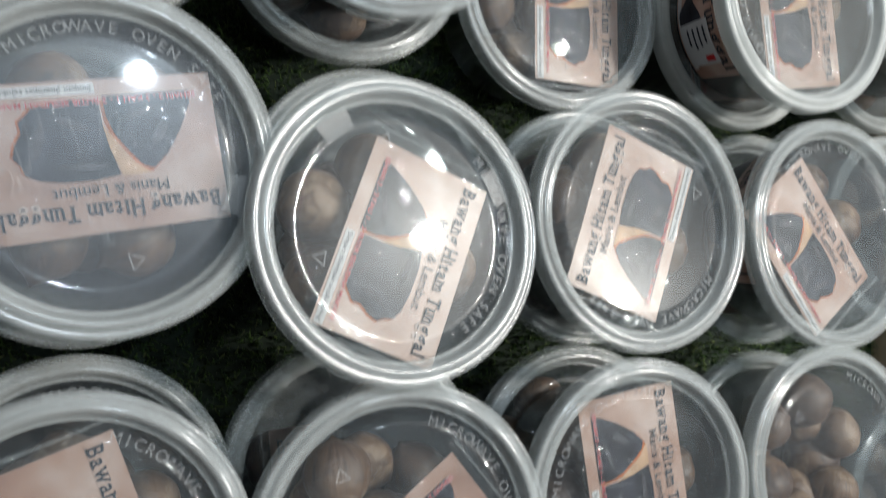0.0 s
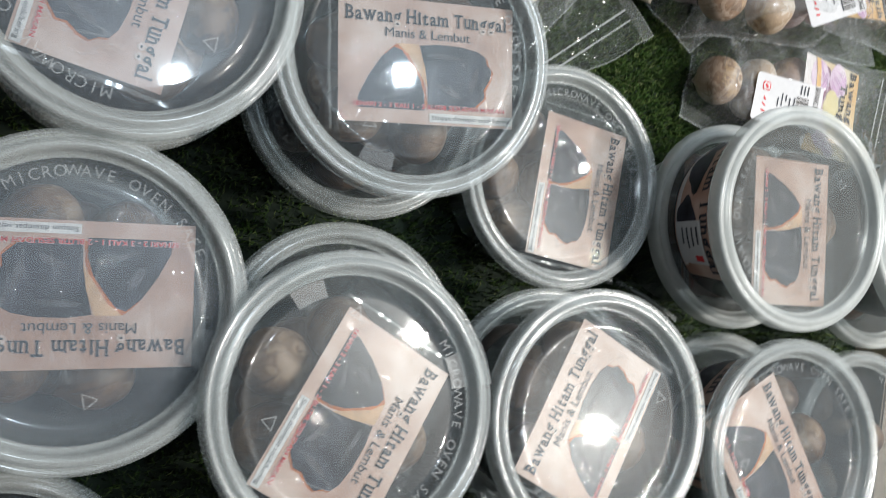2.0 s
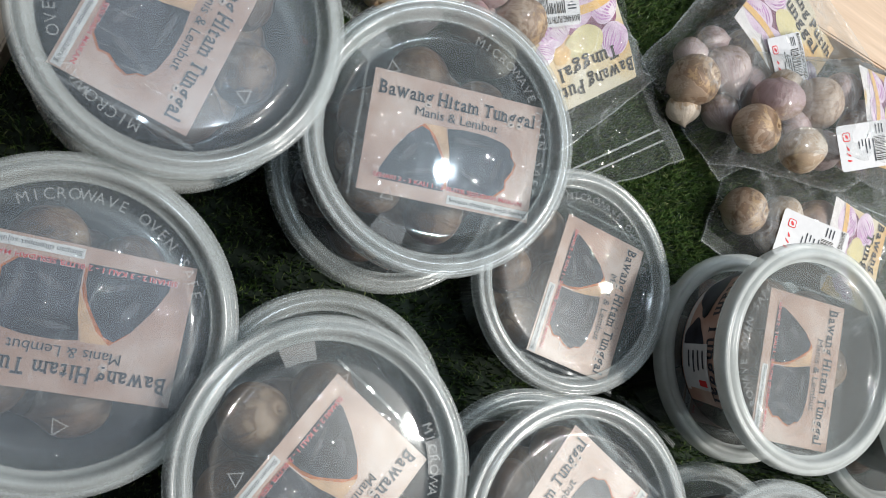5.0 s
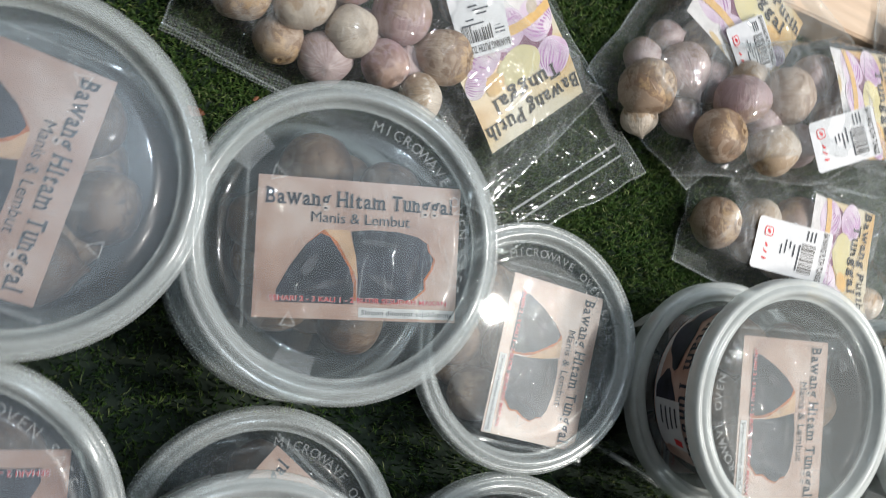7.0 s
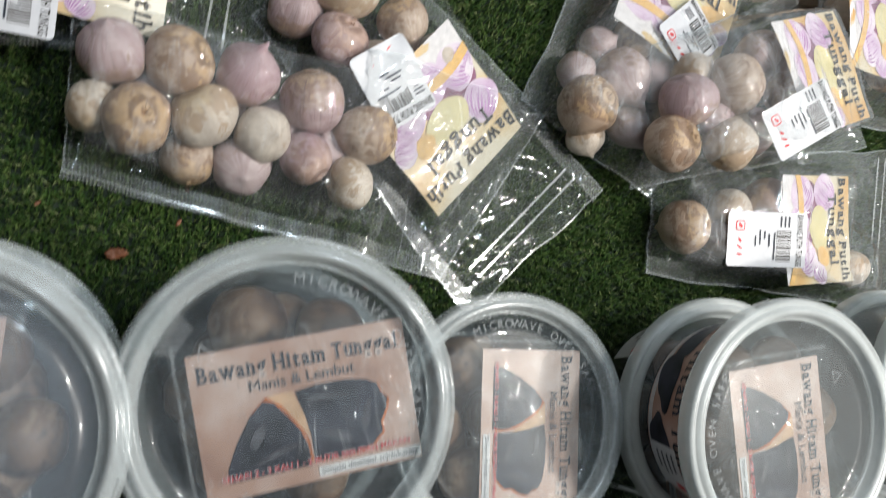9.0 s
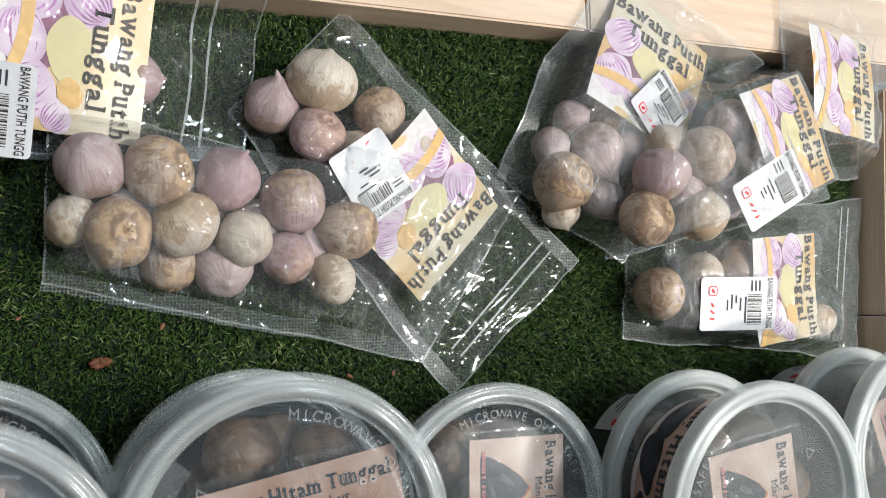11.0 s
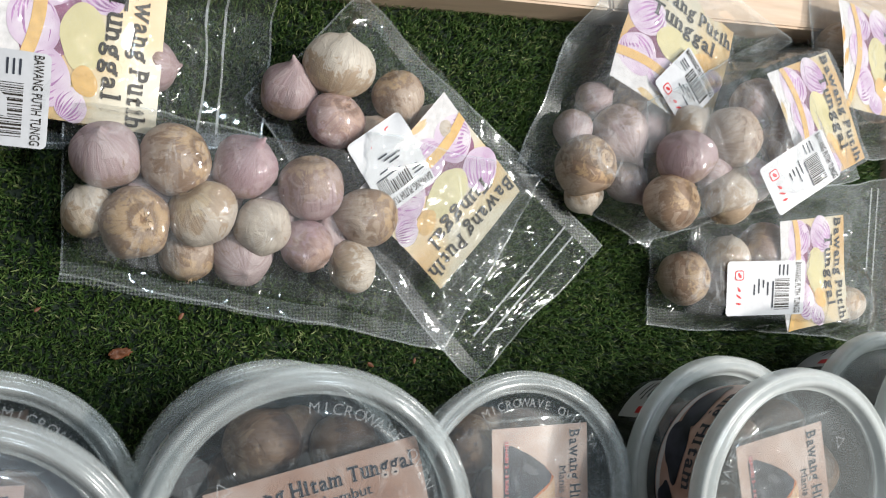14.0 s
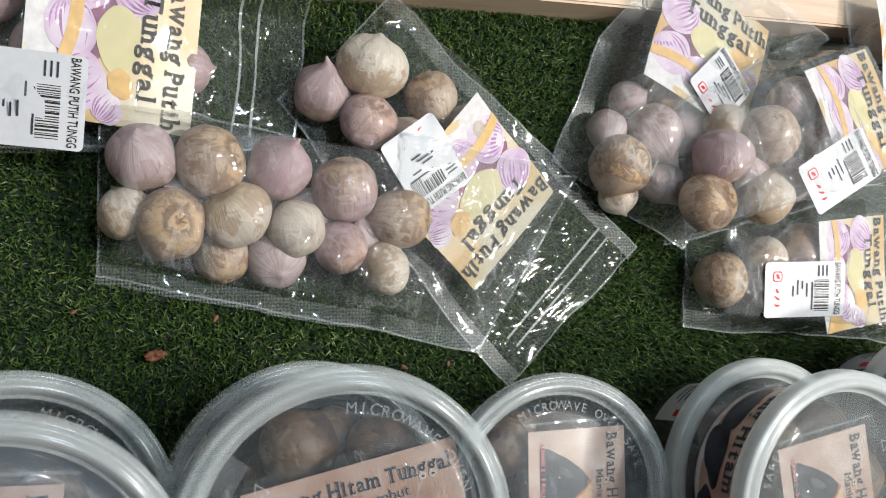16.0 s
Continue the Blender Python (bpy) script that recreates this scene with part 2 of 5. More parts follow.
    base = mix_colour(nt, ramp(nt, vein.outputs["Fac"], [(0.470, (0, 0, 0)), (0.488, (0.62, 0.62, 0.62)), (0.506, (0, 0, 0)), (1.0, (0, 0, 0))]), base, tuple(c * 0.55 for c in mauve))
    away = nt.nodes.new("ShaderNodeVectorMath")
    away.operation = "LENGTH"
    nt.links.new(flat.outputs[0], away.inputs[0])
    ragged = node(nt, "ShaderNodeMath")
    ragged.operation = "MULTIPLY_ADD"
    ragged.inputs[1].default_value = 0.010
    nt.links.new(patch.outputs["Fac"], ragged.inputs[0])
    nt.links.new(away.outputs["Value"], ragged.inputs[2])
    below = node(nt, "ShaderNodeMath")
    below.operation = "LESS_THAN"
    below.inputs[1].default_value = -0.006
    nt.links.new(sep.outputs["Z"], below.inputs[0])
    for edge, soft, tone in ((0.0128, 0.0020, tuple(c * 0.75 for c in brown)), (0.0092, 0.0008, tuple(c * 1.05 for c in tan)), (0.0066, 0.0006, tuple(c * 1.25 for c in brown))):
        ring_at = nt.nodes.new("ShaderNodeMapRange")
        ring_at.inputs["From Min"].default_value, ring_at.inputs["From Max"].default_value = edge, edge - soft
        ring_at.inputs["To Max"].default_value = 0.8
        nt.links.new(ragged.outputs[0], ring_at.inputs["Value"])
        cut = node(nt, "ShaderNodeMath")
        cut.operation = "MULTIPLY"
        nt.links.new(ring_at.outputs["Result"], cut.inputs[0])
        nt.links.new(below.outputs[0], cut.inputs[1])
        base = mix_colour(nt, cut.outputs[0], base, tone)
    speck = noise_of(nt, 620.0, 3.0, 0.7)
    base = mix_colour(nt, ramp(nt, speck, [(0.60, (0, 0, 0)), (0.70, (0.55, 0.55, 0.55))]), base, tuple(c * 0.8 for c in brown))
    flaky = nt.nodes.new("ShaderNodeTexNoise")
    flaky.noise_dimensions = "4D"
    for key, value in (("Scale", 62.0), ("Detail", 2.5), ("Roughness", 0.5), ("Distortion", 2.2)):
        flaky.inputs[key].default_value = value
    nt.links.new(tc.outputs["Object"], flaky.inputs["Vector"])
    nt.links.new(far.outputs[0], flaky.inputs["W"])
    peel = ramp(nt, flaky.outputs["Fac"], [(0.535, (0, 0, 0)), (0.560, (0.30, 0.30, 0.30))])
    base = mix_colour(nt, peel, base, tuple(min(1.0, c * 1.12) for c in pale))
    tall = node(nt, "ShaderNodeMath")
    tall.operation = "ADD"
    nt.links.new(streak.outputs["Fac"], tall.inputs[0])
    nt.links.new(peel, tall.inputs[1])
    bs = node(nt, "ShaderNodeBsdfPrincipled", Roughness=0.5)
    nt.links.new(base, bs.inputs["Base Color"])
    nt.links.new(bump(nt, tall.outputs[0], 0.45, 0.0010), bs.inputs["Normal"])
    nt.links.new(bs.outputs[0], out.inputs["Surface"])
    return m


GARLIC = {
    "cream": garlic_material("cream_garlic_skin", (0.60, 0.53, 0.44), (0.44, 0.365, 0.30), (0.31, 0.20, 0.11), (0.50, 0.38, 0.24)),
    "mauve": garlic_material("mauve_garlic_skin", (0.48, 0.395, 0.38), (0.32, 0.21, 0.215), (0.27, 0.175, 0.12), (0.46, 0.33, 0.22)),
    "brown": garlic_material("stained_garlic_skin", (0.50, 0.40, 0.315), (0.35, 0.25, 0.19), (0.19, 0.105, 0.055), (0.46, 0.31, 0.17)),
    "pink": garlic_material("pink_garlic_skin", (0.48, 0.375, 0.37), (0.34, 0.215, 0.235), (0.27, 0.16, 0.12), (0.46, 0.31, 0.24)),
}
BLACK_GARLIC = garlic_material("aged_garlic_skin", (0.12, 0.07, 0.042), (0.032, 0.020, 0.019), (0.17, 0.105, 0.066), (0.27, 0.19, 0.13))


def turf_material():
    m, nt, out = material("artificial_turf_blades")
    geo = nt.nodes.new("ShaderNodeNewGeometry")
    big = noise_of(nt, 22.0, 3.0)
    # The palest stop paints specular flecks onto a few random blades.
    col = ramp(nt, geo.outputs["Random Per Island"], [(0.0, (0.010, 0.030, 0.008)), (0.45, (0.034, 0.074, 0.017)), (0.80, (0.076, 0.125, 0.030)), (0.93, (0.15, 0.19, 0.065)), (1.0, (0.25, 0.27, 0.13))])
    col = mix_colour(nt, ramp(nt, big, [(0.35, (0, 0, 0)), (0.7, (0.45, 0.45, 0.45))]), col, (0.05, 0.09, 0.02))
    bs = node(nt, "ShaderNodeBsdfPrincipled", Roughness=0.30)
    nt.links.new(col, bs.inputs["Base Color"])
    nt.links.new(bs.outputs[0], out.inputs["Surface"])
    return m


TURF = turf_material()
BACKING = plain("dark_turf_backing", (0.012, 0.022, 0.012), 0.9)


def wood_material(name, a, b, c, axis):
    m, nt, out = material(name)
    st = (6.0, 90.0, 90.0) if axis == "x" else (90.0, 6.0, 90.0)
    grain = noise_of(nt, 1.0, 6.0, 0.6, stretch=st, distort=0.8)
    fine = noise_of(nt, 1.0, 3.0, 0.6, stretch=tuple(s * 6 for s in st))
    col = ramp(nt, grain, [(0.3, a), (0.55, b), (0.75, c)])
    col = mix_colour(nt, 0.25, col, ramp(nt, fine, [(0.3, (0.35, 0.2, 0.1)), (0.7, (0.9, 0.7, 0.5))]), "MULTIPLY")
    bs = node(nt, "ShaderNodeBsdfPrincipled", Roughness=0.5)
    nt.links.new(col, bs.inputs["Base Color"])
    nt.links.new(bump(nt, fine, 0.15, 0.0005), bs.inputs["Normal"])
    nt.links.new(bs.outputs[0], out.inputs["Surface"])
    return m


WOOD_X = wood_material("pale_pine_lengthwise", (0.55, 0.42, 0.31), (0.63, 0.50, 0.385), (0.69, 0.57, 0.46), "x")
WOOD_Y = wood_material("pale_pine_crosswise", (0.55, 0.42, 0.31), (0.63, 0.50, 0.385), (0.69, 0.57, 0.46), "y")


def card_material():
    m, nt, out = material("printed_card_flesh_tone")
    soft = noise_of(nt, 38.0, 2.0)
    fine = noise_of(nt, 900.0, 2.0)
    col = ramp(nt, soft, [(0.28, (0.26, 0.125, 0.085)), (0.47, (0.40, 0.235, 0.175)), (0.68, (0.53, 0.385, 0.33))])
    col = mix_colour(nt, 0.12, col, ramp(nt, fine, [(0.3, (0.4, 0.3, 0.3)), (0.7, (1, 1, 1))]), "MULTIPLY")
    bs = node(nt, "ShaderNodeBsdfPrincipled", Roughness=0.35)
    nt.links.new(col, bs.inputs["Base Color"])
    nt.links.new(bs.outputs[0], out.inputs["Surface"])
    return m


CARD = card_material()
INK_DARK = plain("dark_print", (0.035, 0.038, 0.05), 0.4, shine=0.15)
INK_CLOVE = plain("black_clove_print", (0.026, 0.026, 0.036), 0.3, 0.9, 70.0, shine=0.15)
INK_EDGE = plain("burnt_orange_print", (0.42, 0.13, 0.05), 0.4, 0.5, 90.0, shine=0.15)
INK_SHEEN = plain("grey_sheen_print", (0.065, 0.06, 0.07), 0.4, 0.5, 200.0, shine=0.15)
INK_TAN = plain("light_tan_print", (0.50, 0.31, 0.19), 0.4, 0.3, 90.0, shine=0.15)
INK_WHITE = plain("white_print", (0.60, 0.57, 0.56), 0.4, shine=0.15)
INK_HALO = plain("pale_pink_print", (0.50, 0.39, 0.345), 0.4, shine=0.15)
INK_RED = plain("red_print", (0.55, 0.035, 0.04), 0.4, shine=0.15)


def yellow_print():
    m, nt, out = material("yellow_label_print")
    col = ramp(nt, noise_of(nt, 26.0, 1.0), [(0.36, (0.51, 0.30, 0.105)), (0.50, (0.54, 0.40, 0.205)), (0.62, (0.53, 0.47, 0.35))])
    bs = node(nt, "ShaderNodeBsdfPrincipled", Roughness=0.35)
    nt.links.new(col, bs.inputs["Base Color"])
    nt.links.new(bs.outputs[0], out.inputs["Surface"])
    return m


LABEL_YELLOW = yellow_print()
LABEL_PLUM = plain("plum_gap_print", (0.20, 0.08, 0.13), 0.35, 0.4, 120.0, shine=0.15)
LABEL_CREAM = plain("cream_clove_print", (0.56, 0.49, 0.27), 0.35, 0.12, 60.0, shine=0.15)
LABEL_TAN = plain("orange_band_print", (0.60, 0.38, 0.15), 0.35, shine=0.15)
LABEL_BLACK = plain("black_print", (0.03, 0.025, 0.02), 0.35, shine=0.15)
STICKER = plain("white_sticker_paper", (0.50, 0.50, 0.515), 0.45, 0.04)
HUSK = plain("dry_brown_husk", (0.16, 0.055, 0.022), 0.6, 0.4, 200.0, 0.5)


def mauve_print():
    m, nt, out = material("lilac_bulb_print")
    col = ramp(nt, noise_of(nt, 55.0, 3.0), [(0.32, (0.45, 0.31, 0.43)), (0.50, (0.57, 0.46, 0.55)), (0.66, (0.64, 0.57, 0.60))])
    bs = node(nt, "ShaderNodeBsdfPrincipled", Roughness=0.5)
    bs.inputs["Specular IOR Level"].default_value = 0.15
    nt.links.new(col, bs.inputs["Base Color"])
    nt.links.new(bs.outputs[0], out.inputs["Surface"])
    return m


INK_STRIPE = plain("purple_stripe_print", (0.37, 0.19, 0.36), 0.5, 0.35, 160.0, shine=0.15)
INK_MAUVE = mauve_print()


# ---- building helpers ----
def mesh_of(name, bm, mat=None, smooth=True):
    me = bpy.data.meshes.new(name)
    bm.to_mesh(me)
    bm.free()
    if smooth:
        me.polygons.foreach_set("use_smooth", [True] * len(me.polygons))
    if mat:
        me.materials.append(mat)
    return me


def part(name, bm, mat, parent, label="", smooth=True):
    """Links a bmesh (or a mesh) as one object under a thing or under a part."""
    me = bm if isinstance(bm, bpy.types.Mesh) else mesh_of(name, bm, mat, smooth)
    ob = new(name, me)
    ob.parent = parent
    return tagged(ob, label)


def thing(name, at, label, category, group=""):
    ob = new(name)
    ob.empty_display_size = 0.01
    ob.matrix_basis = at if isinstance(at, Matrix) else Matrix.Translation(at)
    return tagged(ob, label, category, group)


def lathe(profile, segments=72):
    """A closed turned shape from (radius, height) pairs; radius 0 makes a centre point."""
    bm = bmesh.new()
    rings = []
    for r, z in profile:
        if r == 0:
            rings.append([bm.verts.new((0, 0, z))])
        else:
            rings.append([bm.verts.new((r * math.cos(2 * math.pi * k / segments), r * math.sin(2 * math.pi * k / segments), z)) for k in range(segments)])
    for a, b in zip(rings, rings[1:]):
        for k in range(segments):
            j = (k + 1) % segments
            if len(a) == 1 and len(b) > 1:
                bm.faces.new((a[0], b[k], b[j]))
            elif len(b) == 1 and len(a) > 1:
                bm.faces.new((a[k], b[0], a[j]))
            elif len(a) > 1:
                bm.faces.new((a[k], b[k], b[j], a[j]))
    bmesh.ops.recalc_face_normals(bm, faces=bm.faces)
    return bm


def box(x0, x1, y0, y1, z0, z1, bevel=0.0):
    bm = bmesh.new()
    bmesh.ops.create_cube(bm, size=1, matrix=Matrix.LocRotScale(((x0 + x1) / 2, (y0 + y1) / 2, (z0 + z1) / 2), None, (x1 - x0, y1 - y0, z1 - z0)))
    if bevel:
        bmesh.ops.bevel(bm, geom=bm.edges[:], offset=bevel, segments=2, affect="EDGES")
    return bm


def moved(bm, m):
    bmesh.ops.transform(bm, matrix=m, verts=bm.verts)
    return bm


def merged(bms):
    """Several bmeshes joined into one."""
    out = bmesh.new()
    for b in bms:
        me = bpy.data.meshes.new("piece")
        b.to_mesh(me)
        b.free()
        out.from_mesh(me)
        bpy.data.meshes.remove(me)
    return out


def text_bm(words, width=None, height=None, bold=0.0):
    """Lettering in the built-in font as a flat bmesh, centred, scaled to a width or a capital's height."""
    cu = bpy.data.curves.new("lettering", "FONT")
    cu.body, cu.align_x, cu.align_y, cu.resolution_u, cu.offset = words, "CENTER", "CENTER", 3, bold
    ob = bpy.data.objects.new("lettering", cu)
    scene.collection.objects.link(ob)
    me = bpy.data.meshes.new_from_object(ob)
    bm = bmesh.new()
    bm.from_mesh(me)
    bpy.data.objects.remove(ob)
    bpy.data.curves.remove(cu)
    bpy.data.meshes.remove(me)
    xs = [v.co.x for v in bm.verts]
    s = width / (max(xs) - min(xs)) if width else height / 0.7
    mid = (max(xs) + min(xs)) / 2
    for v in bm.verts:
        v.co = ((v.co.x - mid) * s, v.co.y * s if height is None or width is None else v.co.y * height / 0.7, 0)
    return bm


# stems of the letters: where serifs sit at the foot and at the head, as shares of the letter's width
FEET = {"B": (0.12,), "H": (0.13, 0.87), "T": (0.5,), "P": (0.12,), "a": (0.88,), "n": (0.13, 0.87), "i": (0.5,), "t": (0.55,), "m": (0.08, 0.5, 0.92), "u": (0.87,), "l": (0.5,), "h": (0.13, 0.87)}
HEADS = {"B": (0.1,), "H": (0.13, 0.87), "P": (0.1,), "n": (0.08,), "i": (0.4,), "m": (0.05,), "u": (0.1, 0.8), "l": (0.35,), "h": (0.08,), "w": (0.06, 0.5, 0.94), "g": (0.95,)}
TALL = set("BHTPlh")


def glyph(ch, bold):
    """One letter of the built-in font, its left edge at 0, with its width."""
    cu = bpy.data.curves.new("lettering", "FONT")
    cu.body, cu.resolution_u, cu.offset = ch, 3, bold
    ob = bpy.data.objects.new("lettering", cu)
    scene.collection.objects.link(ob)
    me = bpy.data.meshes.new_from_object(ob)
    bm = bmesh.new()
    bm.from_mesh(me)
    bpy.data.objects.remove(ob)
    bpy.data.curves.remove(cu)
    bpy.data.meshes.remove(me)
    xs = [v.co.x for v in bm.verts]
    x0, wide = min(xs), max(xs) - min(xs)
    return moved(bm, Matrix.Translation((-x0, 0, 0))), wide


def serif_bm(words, width, height, bold=0.02):
    """A heading in heavy letters with slab serifs, centred, of that width and height of its capitals."""
    pieces, x = [], 0.0
    for ch in words:
        if ch == " ":
            x += 0.30
            continue
        x += 0.04 if ch in "il" else 0.0
        bm, wide = glyph(ch, bold)
        pieces.append(moved(bm, Matrix.Translation((x, 0, 0))))
        slab = 0.095 if len(FEET.get(ch, "")) < 3 else 0.075
        top = 0.72 if ch in TALL else 0.52
        for share in FEET.get(ch, ()):
            pieces.append(rounded(2 * slab + 0.06, 0.055 + bold, 0.008, 1, x + share * wide, 0.022))
        for share in HEADS.get(ch, ()):
            pieces.append(rounded(2 * slab, 0.050 + bold, 0.008, 1, x + share * wide, top - 0.022))
        x += wide + (0.165 if ch in "il" else 0.125)
    x -= 0.125
    out = merged(pieces)
    for v in out.verts:
        v.co = ((v.co.x / x - 0.5) * width, (v.co.y - 0.36) * height / 0.72, v.co.z)
    return out


def flat_shape(points):
    """A flat outline filled as one face, centred where its points put it."""
    bm = bmesh.new()
    f = bm.faces.new([bm.verts.new((x, y, 0)) for x, y in points])
    if f.normal.z < 0:
        f.normal_flip()
    bmesh.ops.triangulate(bm, faces=bm.faces[:])
    return bm


def blob(cx, cy, rx, ry, turn=0.0, uneven=0.0, seed=1, n=28):
    rnd = random.Random(seed)
    ph = [rnd.uniform(0, 6.28) for _ in range(3)]
    pts = []
    for k in range(n):
        a = 2 * math.pi * k / n
        s = 1 + uneven * (math.sin(2 * a + ph[0]) * 0.5 + math.sin(3 * a + ph[1]) * 0.35 + math.sin(5 * a + ph[2]) * 0.2)
        x, y = rx * s * math.cos(a), ry * s * math.sin(a)
        pts.append((cx + x * math.cos(turn) - y * math.sin(turn), cy + x * math.sin(turn) + y * math.cos(turn)))
    return flat_shape(pts)


def rounded(w, h, r=0.003, n=4, cx=0.0, cy=0.0):
    pts = []
    for sx, sy, a0 in ((1, 1, 0), (-1, 1, 90), (-1, -1, 180), (1, -1, 270)):
        for k in range(n + 1):
            a = radians(a0 + 90 * k / n)
            pts.append((cx + sx * (w / 2 - r) + r * math.cos(a), cy + sy * (h / 2 - r) + r * math.sin(a)))
    return flat_shape(pts)


def sheet(w, h, nx, ny):
    """A flat grid centred on the origin."""
    bm = bmesh.new()
    bmesh.ops.create_grid(bm, x_segments=nx, y_segments=ny, size=0.5, matrix=Matrix.Diagonal((w, h, 1, 1)))
    return bm


def creases(length, width, seed, count):
    """Random folds over a film, as heights of points given by their place along and across it."""
    rng = np.random.default_rng(int(seed * 10) + 3)
    folds = []
    for _ in range(count):
        at = rng.uniform(0, length), rng.uniform(0, width)
        way = rng.normal(1.57, 0.55) if rng.random() < 0.7 else rng.uniform(0, 3.14)
        folds.append((*at, math.cos(way), math.sin(way), rng.uniform(0.020, 0.065), rng.uniform(0.0024, 0.0060), rng.uniform(0.20, 0.60) * rng.choice((1, 1, -0.6)), rng.normal(0, 4.0)))

    def height(s, t):
        z = np.zeros_like(s)
        for cs, ct, ux, uy, long, wide, steep, bow in folds:
            along, across = (s - cs) * ux + (t - ct) * uy, -(s - cs) * uy + (t - ct) * ux
            across = across + bow * along * along
            z += steep * wide * (0.5 + 0.5 * np.cos(np.pi * np.clip(across / wide, -1, 1))) * 0.64 * np.maximum(0, 1 - (along / long) ** 2)
        return np.maximum(z, -0.0008)
    return height


# ---- the crate ----
X0, X1, Y0, Y1 = -0.236, 0.355, -0.345, 0.2355
BOARD, RAISED = 0.052, 0.020

crate = thing("display_crate", (0.05, 0, -0.02), "pale pine display crate lined with artificial turf", "crate")


def board(name, x0, x1, y0, y1, mat, label=""):
    turn = radians({"back_board": 2.4, "side_board": -1.8 if x0 > 0 else 0.0}.get(name, 0.0))
    hub = Vector((0.0, Y1, 0)) if name == "back_board" else Vector((X1, 0.13, 0))
    skew = Matrix.Translation(hub) @ Matrix.Rotation(turn, 4, "Z") @ Matrix.Translation(-hub)
    return part(name, moved(box(x0, x1, y0, y1, -0.06, RAISED, 0.0012), Matrix.Translation((-0.05, 0, 0.02)) @ skew), mat, crate, label, smooth=False)


board("back_board", X0 - BOARD, 0.1225, Y1, Y1 + BOARD, WOOD_X, "pale pine board")
board("back_board", 0.1240, X1 + BOARD, Y1, Y1 + BOARD, WOOD_X)
board("side_board", X1, X1 + BOARD, 0.085, Y1 - 0.001, WOOD_Y)
board("side_board", X1, X1 + BOARD, Y0 - BOARD, 0.0838, WOOD_Y)
board("side_board", X0 - BOARD, X0, Y0 - BOARD, Y1 - 0.001, WOOD_Y)
board("front_board", X0 + 0.001, X1 - 0.001, Y0 - BOARD, Y0, WOOD_X)
part("base_board", moved(box(X0, X1, Y0, Y1, -0.03, -0.012), Matrix.Translation((-0.05, 0, 0.02))), WOOD_X, crate, smooth=False)

tagged(part("ground", box(-3, 3, -3, 3, -0.78, -0.75), plain("grey_shop_floor", (0.30, 0.30, 0.29), 0.5), None), "plain grey shop floor", "floor", kind="structure")
# Unseen dark walls, added close by to block light from west and south.
for name, spot in (("wall_west", (-0.55, -0.50, -0.80, 3.0)), ("wall_south", (-0.50, 3.0, -0.80, -0.75))):
    tagged(part(name, box(*spot, -0.75, 2.6), plain("dark_light_block", (0.07, 0.07, 0.075), 0.7, 0.2, 8.0), None, smooth=False), "unseen plain dark wall added to block light", "wall", kind="structure")
stand = tagged(part("table", box(X0 - 0.04, X1 + 0.04, Y0 - 0.04, Y1 + 0.04, -0.75, -0.0605, 0.002), plain("dark_stand_paint", (0.05, 0.05, 0.05), 0.6), None), "dark plain stand under the crate", "stand")


def turf_blades():
    rng = np.random.default_rng(5)
    verts, faces = [], []
    for count, (xa, xb, ya, yb) in ((140000, (X0, X1, -0.02, Y1)), (52000, (X0, X1, Y0, -0.02))):
        x, y = rng.uniform(xa + 0.002, xb - 0.002, count), rng.uniform(ya, yb + (0.012 if yb > 0.1 else 0), count)
        lean, length = rng.uniform(0, 2 * np.pi, count), rng.uniform(0.0040, 0.0070, count)
        out, wide = rng.uniform(0.15, 0.75, count) * length, rng.uniform(0.00026, 0.00048, count)
        dx, dy = np.cos(lean), np.sin(lean)
        px_, py_ = -dy, dx
        for s, (h, o, w) in enumerate(((0.0, 0.0, 1.0), (0.6, 0.35, 0.9), (0.92, 1.0, 0.15))):
            for side in (-1, 1):
                verts.append(np.stack([x + dx * out * o + px_ * wide * w * side, y + dy * out * o + py_ * wide * w * side, -0.008 + length * h], 1))
        base = sum(len(v) for v in verts) - 6 * count
        i = np.arange(count)
        for a in (0, 2):
            faces.append(np.stack([base + a * count + i, base + (a + 1) * count + i, base + (a + 3) * count + i, base + (a + 2) * count + i], 1))
    v, f = np.concatenate(verts), np.concatenate(faces)
    me = bpy.data.meshes.new("turf_blades")
    me.from_pydata(v.tolist(), [], f.tolist())
    me.materials.append(TURF)
    return me


turf = tagged(part("turf_backing", box(X0 + 0.0005, X1 + 0.006, Y0 + 0.0005, Y1 + 0.014, -0.0115, -0.008), BACKING, None, smooth=False), "dense dark green artificial turf lining the crate", "artificial turf", kind="structure")
tagged(part("turf_blades", turf_blades(), TURF, turf), "short green plastic grass blades", kind="stuff")


